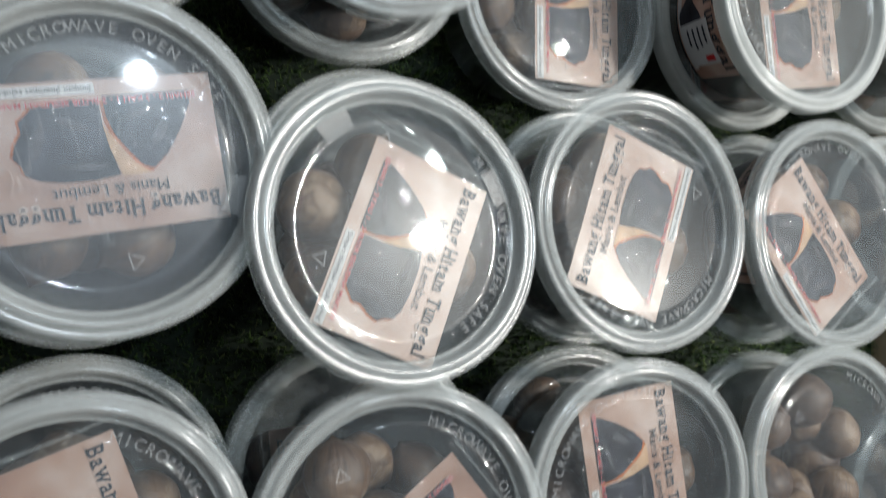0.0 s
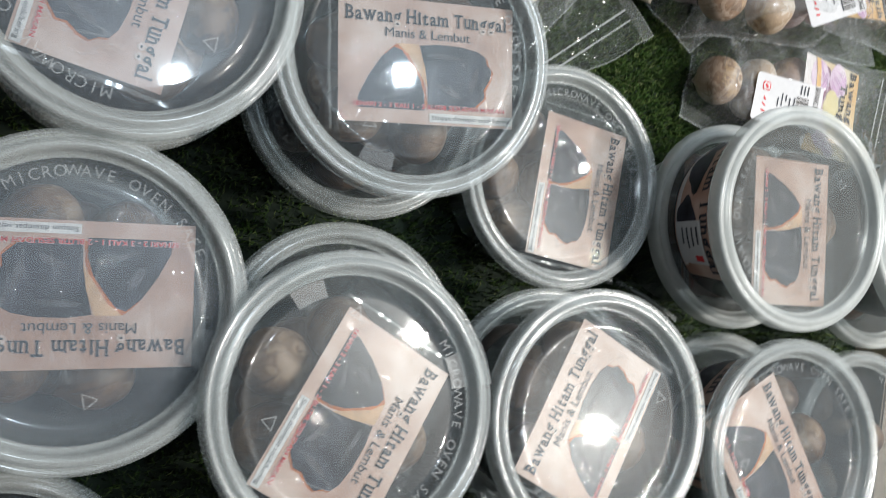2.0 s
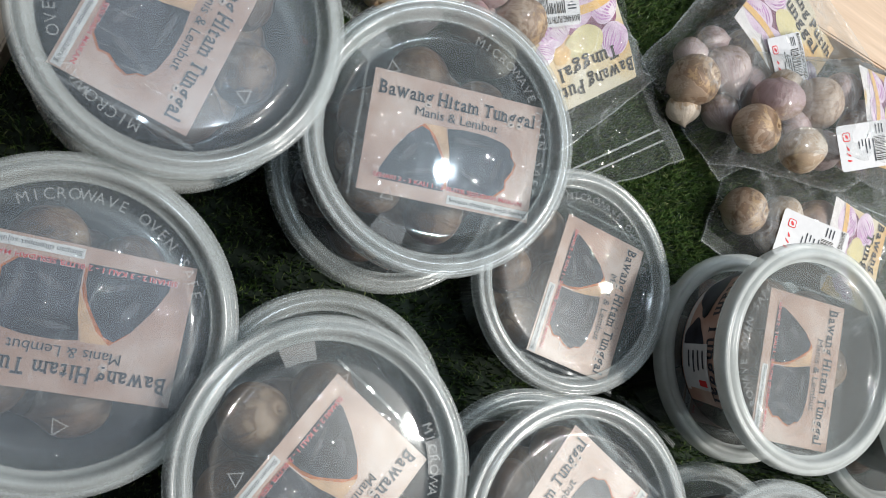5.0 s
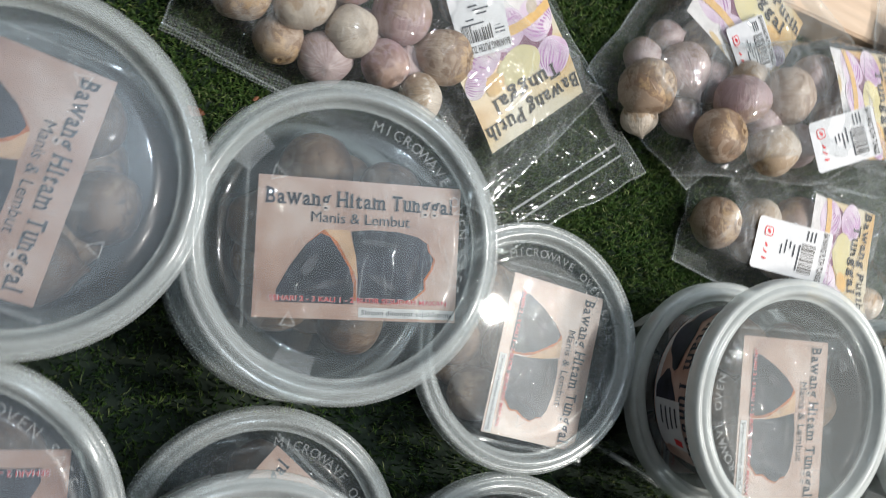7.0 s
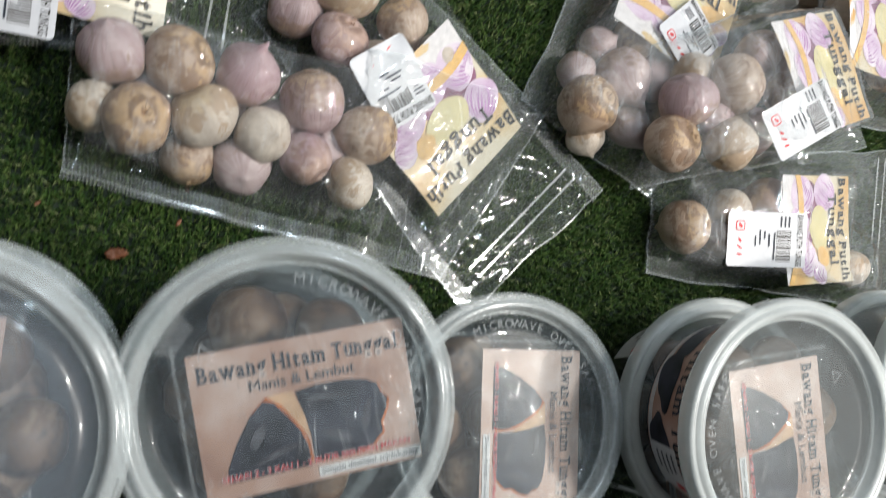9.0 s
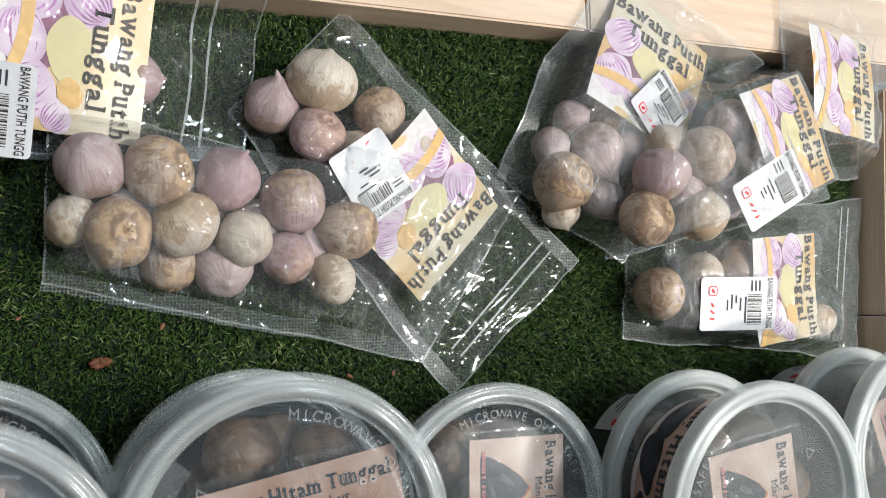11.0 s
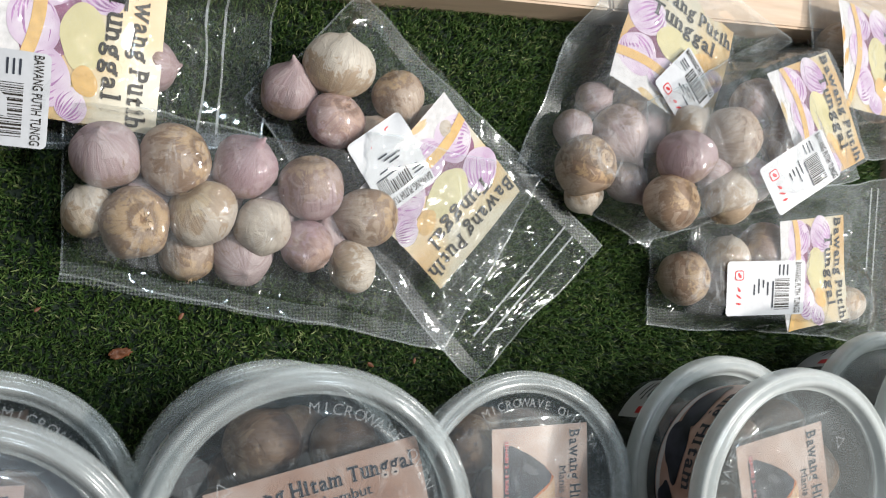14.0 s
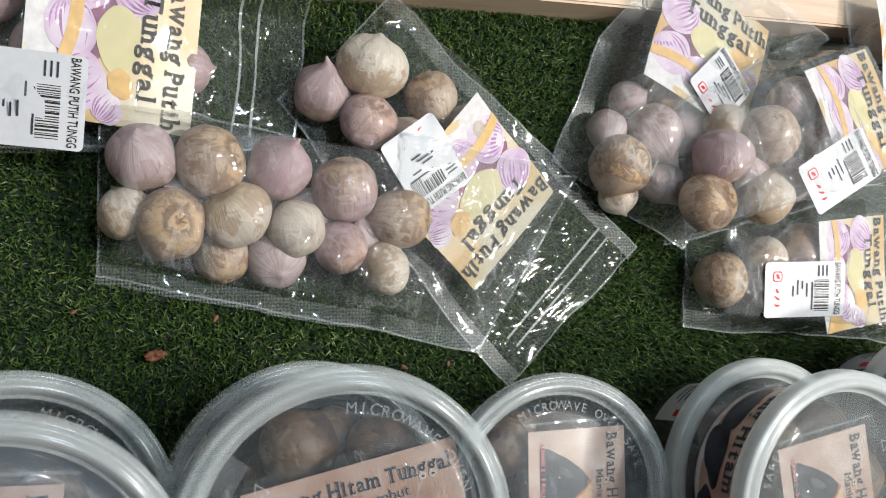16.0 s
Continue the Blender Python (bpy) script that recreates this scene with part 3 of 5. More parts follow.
# ---- bulbs of garlic ----
def bulb_mesh(name, seed, mat, tip=1.0, squat=0.92):
    """One bulb about 29 mm across: faint lobes, a root plate below and a drawn-out neck above."""
    rnd = random.Random(seed)
    lobes, ph = rnd.choice((5, 6, 7)), rnd.uniform(0, 6.28)
    bm = bmesh.new()
    n, rows = 34, 20
    rings = []
    R = 0.0145
    for j in range(rows + 1):
        t = j / rows
        a = math.pi * t
        r = R * max(0.0, math.sin(a)) ** 0.80
        z = -R * squat * math.cos(a)
        if t > 0.84:
            k = (t - 0.84) / 0.16
            r = R * (math.sin(math.pi * 0.84) ** 0.86) * max(0.0, 1 - k) ** 1.6 + 0.0011 * (1 - k * 0.5)
            z = -R * squat * math.cos(math.pi * 0.84) + R * (0.10 + 0.40 * tip) * k
        if t < 0.06:
            z = -R * squat * math.cos(math.pi * 0.06) - 0.0004 + (0.0012 if j == 0 else 0)
        ring = []
        for q in range(n):
            b = 2 * math.pi * q / n
            w = 1 + 0.030 * math.sin(lobes * b + ph) * math.sin(a) + 0.075 * noise.noise((math.cos(b) * 0.9 + seed * 3.1, math.sin(b) * 0.9, z * 70)) + 0.020 * noise.noise((math.cos(b) * 5 + seed, math.sin(b) * 5, z * 90)) + 0.012 * noise.noise((math.cos(b) * 11 + seed, math.sin(b) * 11, z * 40))
            sway = 0.0028 * tip * (max(0, t - 0.8) * 5) ** 2
            ring.append(bm.verts.new((r * w * math.cos(b) + sway, r * w * math.sin(b), z)))
        rings.append(ring)
    for p, q in zip(rings, rings[1:]):
        for k in range(n):
            bm.faces.new((p[k], p[(k + 1) % n], q[(k + 1) % n], q[k]))
    bm.faces.new(rings[-1])
    bm.faces.new(rings[0][::-1])
    rootlets = []
    for k in range(46):
        a, rr = rnd.uniform(0, 6.28), rnd.uniform(0.0006, 0.0042)
        o = Vector((rr * math.cos(a), rr * math.sin(a), -R * squat * 0.97))
        e = o + Vector((math.cos(a) * rnd.uniform(-0.2, 1) * 0.0030, math.sin(a) * rnd.uniform(-0.2, 1) * 0.0030, -rnd.uniform(0.0002, 0.0020)))
        s = Vector((0.00022, 0.00012, 0))
        bm.faces.new([bm.verts.new(c) for c in (o - s, o + s, e)])
    return mesh_of(name, bm, mat)


WHITE_BULBS = {skin: [bulb_mesh("garlic_bulb", s, mat, tip, sq) for s, tip, sq in ((1, 0.55, 0.90), (2, 0.25, 0.86), (3, 1.3, 0.94), (4, 0.7, 0.88))] for skin, mat in GARLIC.items()}
BLACK_BULBS = [bulb_mesh("black_garlic_bulb", s, BLACK_GARLIC, tip, sq) for s, tip, sq in ((11, 0.4, 0.95), (12, 0.8, 1.0), (13, 0.2, 0.9))]


def bulb(meshes, kind, label, group, x, y, z, d, turn, rnd):
    ob = new(kind, meshes[rnd.randrange(len(meshes))])
    s = d / 0.029
    ob.matrix_basis = Matrix.LocRotScale((x, y, z), Euler([radians(a) for a in turn]), (s * rnd.uniform(0.95, 1.04), s * rnd.uniform(0.95, 1.04), s * rnd.uniform(0.96, 1.05)))
    return tagged(ob, label, "garlic", group)


# ---- round tubs ----
LID_EDGE = 0.0515
TUB_BODY = mesh_of("tub_body", lathe([(0, 0.0012), (0.036, 0.0012), (0.0375, 0), (0.0415, 0), (0.0432, 0.0018), (0.0500, 0.0400), (0.0520, 0.0412), (0.0535, 0.0470), (0.0558, 0.0476), (0.0560, 0.0500), (0.0540, 0.0503), (0.0526, 0.0480), (0.0508, 0.0424), (0.0490, 0.0412), (0.0424, 0.0030), (0.0410, 0.0020), (0, 0.0020)]), BODY)
TUB_RIM = mesh_of("rim", lathe([(0.0486, 0.0494), (0.0498, 0.0500), (0.0507, 0.0530), (0.0515, 0.0546), (0.0528, 0.0550), (0.0541, 0.0546), (0.0549, 0.0534), (0.0556, 0.0530), (0.0564, 0.0536), (0.0575, 0.0535), (0.0583, 0.0524), (0.0585, 0.0500), (0.0585, 0.0462), (0.0581, 0.0450), (0.0574, 0.0455), (0.0573, 0.0512), (0.0560, 0.0520), (0.0545, 0.0522), (0.0528, 0.0538), (0.0517, 0.0527), (0.0511, 0.0490), (0.0500, 0.0482), (0.0486, 0.0483), (0.0486, 0.0494)], 96), RIM)
TUB_PANEL = mesh_of("panel", lathe([(0, 0.0501), (0.020, 0.0501), (0.0400, 0.0500), (0.0487, 0.0498), (0.0487, 0.0491), (0.0400, 0.0493), (0, 0.0494)]), PANEL)


def lid_lettering(start):
    """The words pressed into the lid along its edge."""
    pieces = []
    for words, a0 in (("MICROWAVE OVEN SAFE", 0), ):
        for k, ch in enumerate(words):
            if ch == " ":
                continue
            a = radians(start + a0 - k * 5.3)
            b = moved(text_bm(ch, height=0.0040), Matrix.Diagonal((0.95, 1, 1, 1)))
            pieces.append(moved(b, Matrix.Translation((0.0440 * math.cos(a), 0.0440 * math.sin(a), 0.05045)) @ Matrix.Rotation(a - math.pi / 2, 4, "Z")))
    return mesh_of("embossed_lettering", merged(pieces), EMBOSS, False)


def lid_marks(start):
    """The small recycling triangles pressed into the lid."""
    out = []
    for a in (radians(start + 60), radians(start - 200)):
        tri = []
        for k in range(3):
            p, q = (math.radians(90 + 120 * k), math.radians(210 + 120 * k))
            u, v = Vector((math.cos(p), math.sin(p), 0)) * 0.0036, Vector((math.cos(q), math.sin(q), 0)) * 0.0036
            bm = bmesh.new()
            bm.faces.new([bm.verts.new(c) for c in (u, v, v * 0.72, u * 0.72)])
            tri.append(bm)
        out.append(mesh_of("embossed_mark", moved(merged(tri), Matrix.Translation((0.034 * math.cos(a), 0.034 * math.sin(a), 0.0505)) @ Matrix.Rotation(a, 4, "Z")), EMBOSS, False))
    return out


LETTERING = lid_lettering(75)
MARKS = lid_marks(75)


def tape_mesh():
    """A strip of clear tape from the lid panel over the rim and down its side."""
    bm = bmesh.new()
    line = [(0.0415, 0.0507), (0.0480, 0.0506), (0.0500, 0.0512), (0.0512, 0.0550), (0.0528, 0.0556), (0.0545, 0.0552), (0.0575, 0.0542), (0.0589, 0.0526), (0.0591, 0.0455), (0.0560, 0.0430)]
    rows = []
    for r, z in line:
        rows.append([bm.verts.new((r * math.cos(a), r * math.sin(a), z)) for a in (-0.15, -0.075, 0.0, 0.075, 0.15)])
    for p, q in zip(rows, rows[1:]):
        for k in range(4):
            bm.faces.new((p[k], q[k], q[k + 1], p[k + 1]))
    return mesh_of("tape", bm, TAPE)


TAPE = clear("milky_clear_tape", 0.05, 0.4, body=(0.8, 0.8, 0.8))
TAPE_STRIP = tape_mesh()
TAPED = {"A": (-10,), "B": (150, 262), "E": (125, 25)}


def tub_pose(x, y, top, nx, ny, turn):
    """The pose of a tub whose lid edge lies round (x, y, top) and leans by (nx, ny)."""
    up = Vector((nx, ny, 1)).normalized()
    m = Vector((0, 0, 1)).rotation_difference(up).to_matrix().to_4x4()
    return Matrix.Translation((x, y, top)) @ m @ Matrix.Rotation(radians(turn), 4, "Z") @ Matrix.Translation((0, 0, -LID_EDGE))


TUB_LABEL = "clear round plastic food tub with frosted lid"


def build_tub(m, label):
    ob = thing("food_tub", m, label, "tub", "round tubs in the crate")
    part("tub_body", TUB_BODY, BODY, ob, "cloudy tapering tub wall")
    lid = part("lid", TUB_RIM, RIM, ob, "frosted ringed lid edge")
    part("panel", TUB_PANEL, PANEL, lid, "clear sunken lid panel")
    part("embossed_lettering", LETTERING, EMBOSS, lid, "raised microwave lettering")
    for mark in MARKS:
        part("embossed_mark", mark, EMBOSS, lid, "raised triangle mark")
    return ob


# name: lid centre x, y, height, lean x, lean y, turn
TUBS = {
    "B": (-0.0665, 0.0088, 0.1115, -0.105, -0.080, 14), "Bl": (-0.0650, 0.0060, 0.053, 0, 0, 150),
    "C": (0.0487, -0.0035, 0.0540, 0, 0, 40), "D": (0.1616, -0.0025, 0.1060, -0.01, -0.05, 170), "Dl": (0.1660, -0.0010, 0.053, 0, 0, 80),
    "E": (-0.0641, -0.1313, 0.1145, 0.03, 0.073, -35), "El": (-0.0520, -0.1123, 0.053, 0, 0, 20),
    "F": (0.0567, -0.1211, 0.1050, 0.01, 0.02, 250), "Fl": (0.0605, -0.1191, 0.053, 0, 0, 10),
    "G": (0.1789, -0.1214, 0.1035, 0, 0, 60), "Gl": (0.1755, -0.1200, 0.053, 0, 0, 0),
    "A": (-0.1685, -0.1136, 0.1095, 0.025, -0.03, 55), "Al": (-0.1720, -0.1180, 0.053, 0, 0, 0),
    "I": (-0.1751, 0.0004, 0.1225, 0.03, -0.03, 195), "Il": (-0.1727, 0.0070, 0.060, 0.08, 0.03, 0),
    "J": (-0.1725, -0.2460, 0.1045, 0, 0, 0), "Jl": (-0.1685, -0.2365, 0.055, 0.03, 0, 30),
    "K": (-0.0593, -0.2459, 0.1070, -0.08, 0, 0), "Kl": (-0.0578, -0.2303, 0.053, 0, 0, 30),
    "L": (0.0547, -0.2397, 0.1040, -0.02, -0.03, 100), "Ll": (0.0560, -0.2354, 0.053, 0, 0, 0),
    "M": (0.1734, -0.2354, 0.1045, 0, 0, 0), "Ml": (0.1780, -0.2400, 0.053, 0, 0, 0),
    "R": (0.2730, 0.0135, 0.1045, 0, 0, 0), "Rl": (0.2830, 0.0085, 0.053, 0, 0, 0),
    "S": (0.2900, -0.1100, 0.053, 0, 0, 0), "N": (0.3000, -0.2730, 0.056, -0.04, 0, 0),
}
# lids clouded by wear, and A, I with painted bluish glow: panel, rim
LID_WEAR_GLOW = {"A": (GLOW_HAZED, RIM), "I": (GLOW_HAZED, RIM), "D": (MILKY, MILKY_RIM), "Dl": (MILKY, MILKY_RIM), "R": (MILKY, MILKY_RIM), "Rl": (MILKY, MILKY_RIM)}
LID_VARIANTS = {}


def in_plastic(me, mat):
    """The same mesh in another plastic."""
    if (me.name, mat.name) not in LID_VARIANTS:
        other = LID_VARIANTS[me.name, mat.name] = me.copy()
        other.materials[0] = mat
    return LID_VARIANTS[me.name, mat.name]


POSES = {}
first_tub = None
for key, (x, y, top, nx, ny, turn) in TUBS.items():
    POSES[key] = tub_pose(x, y, top, nx, ny, turn)
    low = top < 0.07
    label = TUB_LABEL + (", standing on the turf" if low else ", stacked on another")
    if first_tub is None:
        tub = first_tub = build_tub(POSES[key], label)
        plain_tub = None
    else:
        tub = tagged(copy_thing(plain_tub or first_tub, POSES[key]), label)
        plain_tub = plain_tub or tub
    for piece in tub.children_recursive if key in LID_WEAR_GLOW else ():
        kind = piece.name.split(".")[0]
        if kind in ("panel", "lid"):
            piece.data = in_plastic(piece.data, LID_WEAR_GLOW[key][kind == "lid"])
    for way in TAPED.get(key, ()) if tub is not first_tub else ():
        strip = part("tape", TAPE_STRIP, TAPE, tub, "strip of clear tape over the lid edge")
        strip.matrix_basis = Matrix.Rotation(radians(way - turn), 4, "Z")
for way in TAPED["B"]:
    part("tape", TAPE_STRIP, TAPE, first_tub, "strip of clear tape over the lid edge").matrix_basis = Matrix.Rotation(radians(way - TUBS["B"][5]), 4, "Z")

rnd = random.Random(3)
for key in TUBS:
    spots = [(0.0, 0.0)] + [(0.026 * math.cos(radians(a)), 0.026 * math.sin(radians(a))) for a in range(0, 360, 60)]
    shift = rnd.uniform(0, 60)
    for layer, z in enumerate((0.0150, 0.0300)):
        for k, (sx, sy) in enumerate(spots):
            if layer == 0 and (key.endswith("l") or k == 0):
                continue
            if key == "D" and layer == 0 and POSES[key].to_3x3() @ Vector((sx, sy, 0)) @ Vector((1, 0, 0)) < 0.005:
                continue
            if layer == 1 and rnd.random() < 0.1:
                continue
            p = POSES[key] @ Matrix.Rotation(radians(shift + 30 * layer), 4, "Z") @ Vector((sx * (1.12 if layer else 0.9), sy * (1.12 if layer else 0.9), z - rnd.uniform(0, 0.004) * layer))
            bulb(BLACK_BULBS, "black_garlic_bulb", "dark brown aged garlic bulb inside a tub", "black garlic bulbs", *p, rnd.uniform(0.024, 0.029), (rnd.uniform(0, 360), rnd.uniform(0, 180), rnd.uniform(0, 360)), rnd)


# ---- printed cards in clear sachets ----
SEAM = clear("pale_sachet_fold", 0.13, 0.08, body=(0.8, 0.8, 0.8))


def build_card(m):
    w, h = 0.075, 0.0505
    ob = thing("label_card", m, "pinkish printed product card in a clear sachet under a tub lid", "label card", "product cards")
    part("card", box(-w / 2, w / 2, -h / 2, h / 2, -0.0002, 0.0002), CARD, ob, "flesh-toned printed card", smooth=False)
    lift = lambda b, z: moved(b, Matrix.Translation((0, 0, z)))
    clove_a = [(-0.0290, -0.0190), (-0.0288, -0.0145), (-0.0245, -0.0060), (-0.0190, 0.0020), (-0.0140, 0.0062), (-0.0105, 0.0050), (-0.0065, -0.0005), (-0.0030, -0.0060), (-0.0012, -0.0120), (-0.0008, -0.0190)]
    clove_b = [(-0.0035, 0.0068), (0.0040, 0.0078), (0.0140, 0.0076), (0.0215, 0.0062), (0.0252, 0.0040), (0.0258, 0.0012), (0.0280, -0.0015), (0.0270, -0.0055), (0.0245, -0.0095), (0.0248, -0.0130), (0.0205, -0.0170), (0.0110, -0.0190), (0.0000, -0.0185), (-0.0003, -0.0100), (-0.0015, -0.0020)]
    grow = lambda pts, k: [(sum(p[0] for p in pts) / len(pts) * (1 - k) + x * k, sum(p[1] for p in pts) / len(pts) * (1 - k) + y * k) for x, y in pts]
    part("printed_clove", lift(flat_shape([(x + 0.0004, y + 0.0007) for x, y in clove_a]), 0.00030), INK_EDGE, ob, "burnt orange clove edge", False)
    part("printed_clove", lift(flat_shape([(x + 0.0008, y - 0.0004) for x, y in clove_b]), 0.00032), INK_EDGE, ob, "burnt orange clove edge", False)
    part("printed_clove", lift(flat_shape([(x - 0.0006, y - 0.0006) for x, y in clove_a]), 0.00040), INK_CLOVE, ob, "black clove picture", False)
    part("printed_clove", lift(flat_shape(clove_b), 0.00042), INK_CLOVE, ob, "black clove picture", False)
    part("printed_clove", lift(flat_shape([(-0.0135, 0.0070), (-0.0042, 0.0072), (-0.0014, -0.0020), (-0.0002, -0.0105), (-0.0040, -0.0042), (-0.0085, 0.0030)]), 0.00044), INK_TAN, ob, "light tan clove flank", False)
    for cx, cy, rx, ry, turn in ((-0.0180, -0.0060, 0.0050, 0.0016, 1.0), (-0.0120, -0.0130, 0.0065, 0.0012, 0.3), (0.0070, 0.0030, 0.0070, 0.0012, -0.1), (0.0200, -0.0060, 0.0060, 0.0014, 1.2), (0.0090, -0.0110, 0.0060, 0.0013, -0.5)):
        part("printed_sheen", lift(blob(cx, cy, rx, ry, turn, 0.3, int(cx * 1e4) + 400), 0.00046), INK_SHEEN, ob, "grey sheen on a clove picture", False)
    for words, width, y, ink, tall in (("Bawang Hitam Tunggal", 0.0690, 0.0182, INK_DARK, 0.0056), ("Manis & Lembut", 0.0365, 0.0112, INK_DARK, 0.0038)):
        back = serif_bm(words, width, tall, 0.032) if tall > 0.005 else text_bm(words, width, tall, 0.012)
        front = serif_bm(words, width, tall, 0.018) if tall > 0.005 else text_bm(words, width, tall, 0.0)
        part("lettering", moved(back, Matrix.Translation((0, y, 0.0005))), INK_HALO, ob, "pale outline of the lettering", False)
        part("lettering", moved(front, Matrix.Translation((0, y, 0.0006))), ink, ob, "dark blue-black lettering", False)
    part("lettering", moved(text_bm("SEHARI 2 - 3 KALI 1 - 2 BUTIR SESUDAH MAKAN", 0.0660, 0.0019, 0.03), Matrix.Translation((0.001, -0.0182, 0.00054))), INK_WHITE, ob, "white outline of the lettering", False)
    part("lettering", moved(text_bm("SEHARI 2 - 3 KALI 1 - 2 BUTIR SESUDAH MAKAN", 0.0655, 0.0018, 0.01), Matrix.Translation((0.001, -0.0182, 0.0006))), INK_RED, ob, "red lettering", False)
    part("printed_band", moved(rounded(0.0365, 0.0036, 0.0004), Matrix.Translation((0.0188, -0.0224, 0.0005))), INK_WHITE, ob, "pale printed band", False)
    part("lettering", moved(text_bm("Simpan ditempat sejuk/kering", 0.0345, 0.0018), Matrix.Translation((0.0188, -0.0224, 0.0006))), INK_DARK, ob, "small dark lettering", False)
    film = sheet(0.086, 0.060, 90, 64)
    folds = creases(0.086, 0.060, 2.4, 46)
    for v in film.verts:
        e = min(1, (0.043 - abs(v.co.x)) / 0.006, (0.030 - abs(v.co.y)) / 0.006)
        ends = max(0.0, (abs(v.co.x) - 0.026) / 0.017)
        wr = noise.noise((v.co.x * 70, v.co.y * 160, 1.7)) * 0.0005 + abs(noise.noise((v.co.x * 190, v.co.y * 45, 8.3))) * 0.0022 * ends
        wr += float(folds(np.array(v.co.x + 0.043), np.array(v.co.y + 0.030))) * 0.75
        v.co.z = 0.0009 + max(0, e) * 0.0006 + wr * (1.4 - 0.6 * max(0, e))
    sachet = part("sachet", film, SACHET, ob, "crinkled clear sachet")
    for x, y, w2, h2 in ((-0.0412, 0, 0.0011, 0.058), (0.0404, 0, 0.0016, 0.058)):
        edge = sheet(w2, h2, 3 if w2 < 0.01 else 40, 40 if w2 < 0.01 else 3)
        for v in edge.verts:
            v.co.z = 0.0020 + noise.noise((v.co.x * 90 + x * 50, v.co.y * 90 + y * 50, 3.0)) * 0.0006
            v.co.x += x + noise.noise((v.co.y * 60, x * 90, 1.0)) * 0.0008
            v.co.y += y + noise.noise((v.co.x * 60, y * 90, 2.0)) * 0.0008
        part("sachet_seam", edge, SEAM, sachet, "pale folded edge of the sachet")
    return ob


# tub: card centre x, y and the way its lettering runs
CARDS = {
    "B": (-0.0597, 0.0080, 12.5), "C": (0.0600, -0.0085, -90.0), "D": (0.1588, -0.0105, -80.5), "A": (-0.1667, -0.1110, -169.0),
    "E": (-0.0620, -0.1395, -111.5), "F": (0.0530, -0.1220, 70.5), "G": (0.1640, -0.1280, -52.0), "I": (-0.1810, 0.0000, -93.0),
    "J": (-0.1720, -0.2450, -69.0), "K": (-0.0520, -0.2590, -141.0), "L": (0.0540, -0.2330, -80.0), "Dl": (0.1590, -0.0030, -82.0),
    "Bl": (-0.0620, 0.0120, 200.0), "El": (-0.0520, -0.1150, 60.0), "Fl": (0.0610, -0.1200, 30.0), "R": (0.2710, 0.0130, -70.0), "Kl": (-0.0560, -0.2330, 5.0),
}
first_card = None
for key, (cx, cy, way) in CARDS.items():
    x, y, top, nx, ny, turn = TUBS[key]
    m = tub_pose(x, y, top, nx, ny, 0) @ Matrix.Translation((cx - x, cy - y, 0.0468)) @ Matrix.Rotation(radians(way), 4, "Z")
    if key == "Dl":
        m = m @ Matrix.Diagonal((1.06, 1.06, 1.06, 1))
    if first_card is None:
        first_card = build_card(m)
    else:
        copy_thing(first_card, m)


# ---- film bags of garlic ----
def draped(bulbs, base):
    """Height of a film that lies over the bulbs and over what is below it."""
    def height(x, y):
        z = base(x, y)
        for bx, by, bz, br in bulbs:
            d2 = (x - bx) ** 2 + (y - by) ** 2
            if d2 < 0.0025:
                z = max(z, bz + br + 0.0010 - d2 / (4.2 * br))
        return z
    return height


def waver(seed):
    """How the soft edge of a bag strays sideways and upwards."""
    def stray(x, y):
        dx = noise.noise((x * 24, y * 24, seed)) * 0.0034 + noise.noise((x * 75, y * 75, seed + 4)) * 0.0009
        dy = noise.noise((x * 24, y * 24, seed + 7)) * 0.0034 + noise.noise((x * 75, y * 75, seed + 11)) * 0.0009
        dz = 0.0012 + noise.noise((x * 38, y * 38, seed + 15)) * 0.0024
        return dx, dy, max(0.0, dz)
    return stray


def film_sheet(quad, height, origin, edge=0.010, step=0.0011, seed=0.0, flat=None, stray=None, folds=58):
    """The film over a four-cornered bag, pinched down at its edges and creased."""
    a, b, c, d = (np.array(q) for q in quad)
    length, width = (np.linalg.norm(b - a) + np.linalg.norm(c - d)) / 2, (np.linalg.norm(d - a) + np.linalg.norm(c - b)) / 2
    nu, nv = int(length / step), int(width / step)
    u, v = np.meshgrid(np.linspace(0, 1, nu + 1), np.linspace(0, 1, nv + 1))
    px, py = ((a[k] * (1 - u) + b[k] * u) * (1 - v) + (d[k] * (1 - u) + c[k] * u) * v for k in (0, 1))
    rim = np.minimum(1, np.minimum(np.minimum(u, 1 - u) * length, np.minimum(v, 1 - v) * width) / edge)
    rim = rim * rim * (3 - 2 * rim)
    fold = creases(length, width, seed, int(folds * length * width / 0.018))(u * length, v * width)
    bm = bmesh.new()
    grid = []
    for j in range(nv + 1):
        row = []
        for i in range(nu + 1):
            x, y, e = px[j, i], py[j, i], rim[j, i]
            low = flat(x, y)
            dx, dy, dz = stray(x, y)
            z = low + 0.0012 + (height(x, y) - low) * e + dz * (1 - 0.7 * e) + fold[j, i] * (0.5 + 0.5 * e)
            row.append(bm.verts.new((x + dx * (1 - e) - origin[0], y + dy * (1 - e) - origin[1], z - origin[2])))
        grid.append(row)
    for r, s in zip(grid, grid[1:]):
        for i in range(nu):
            bm.faces.new((r[i], r[i + 1], s[i + 1], s[i]))
    return bm


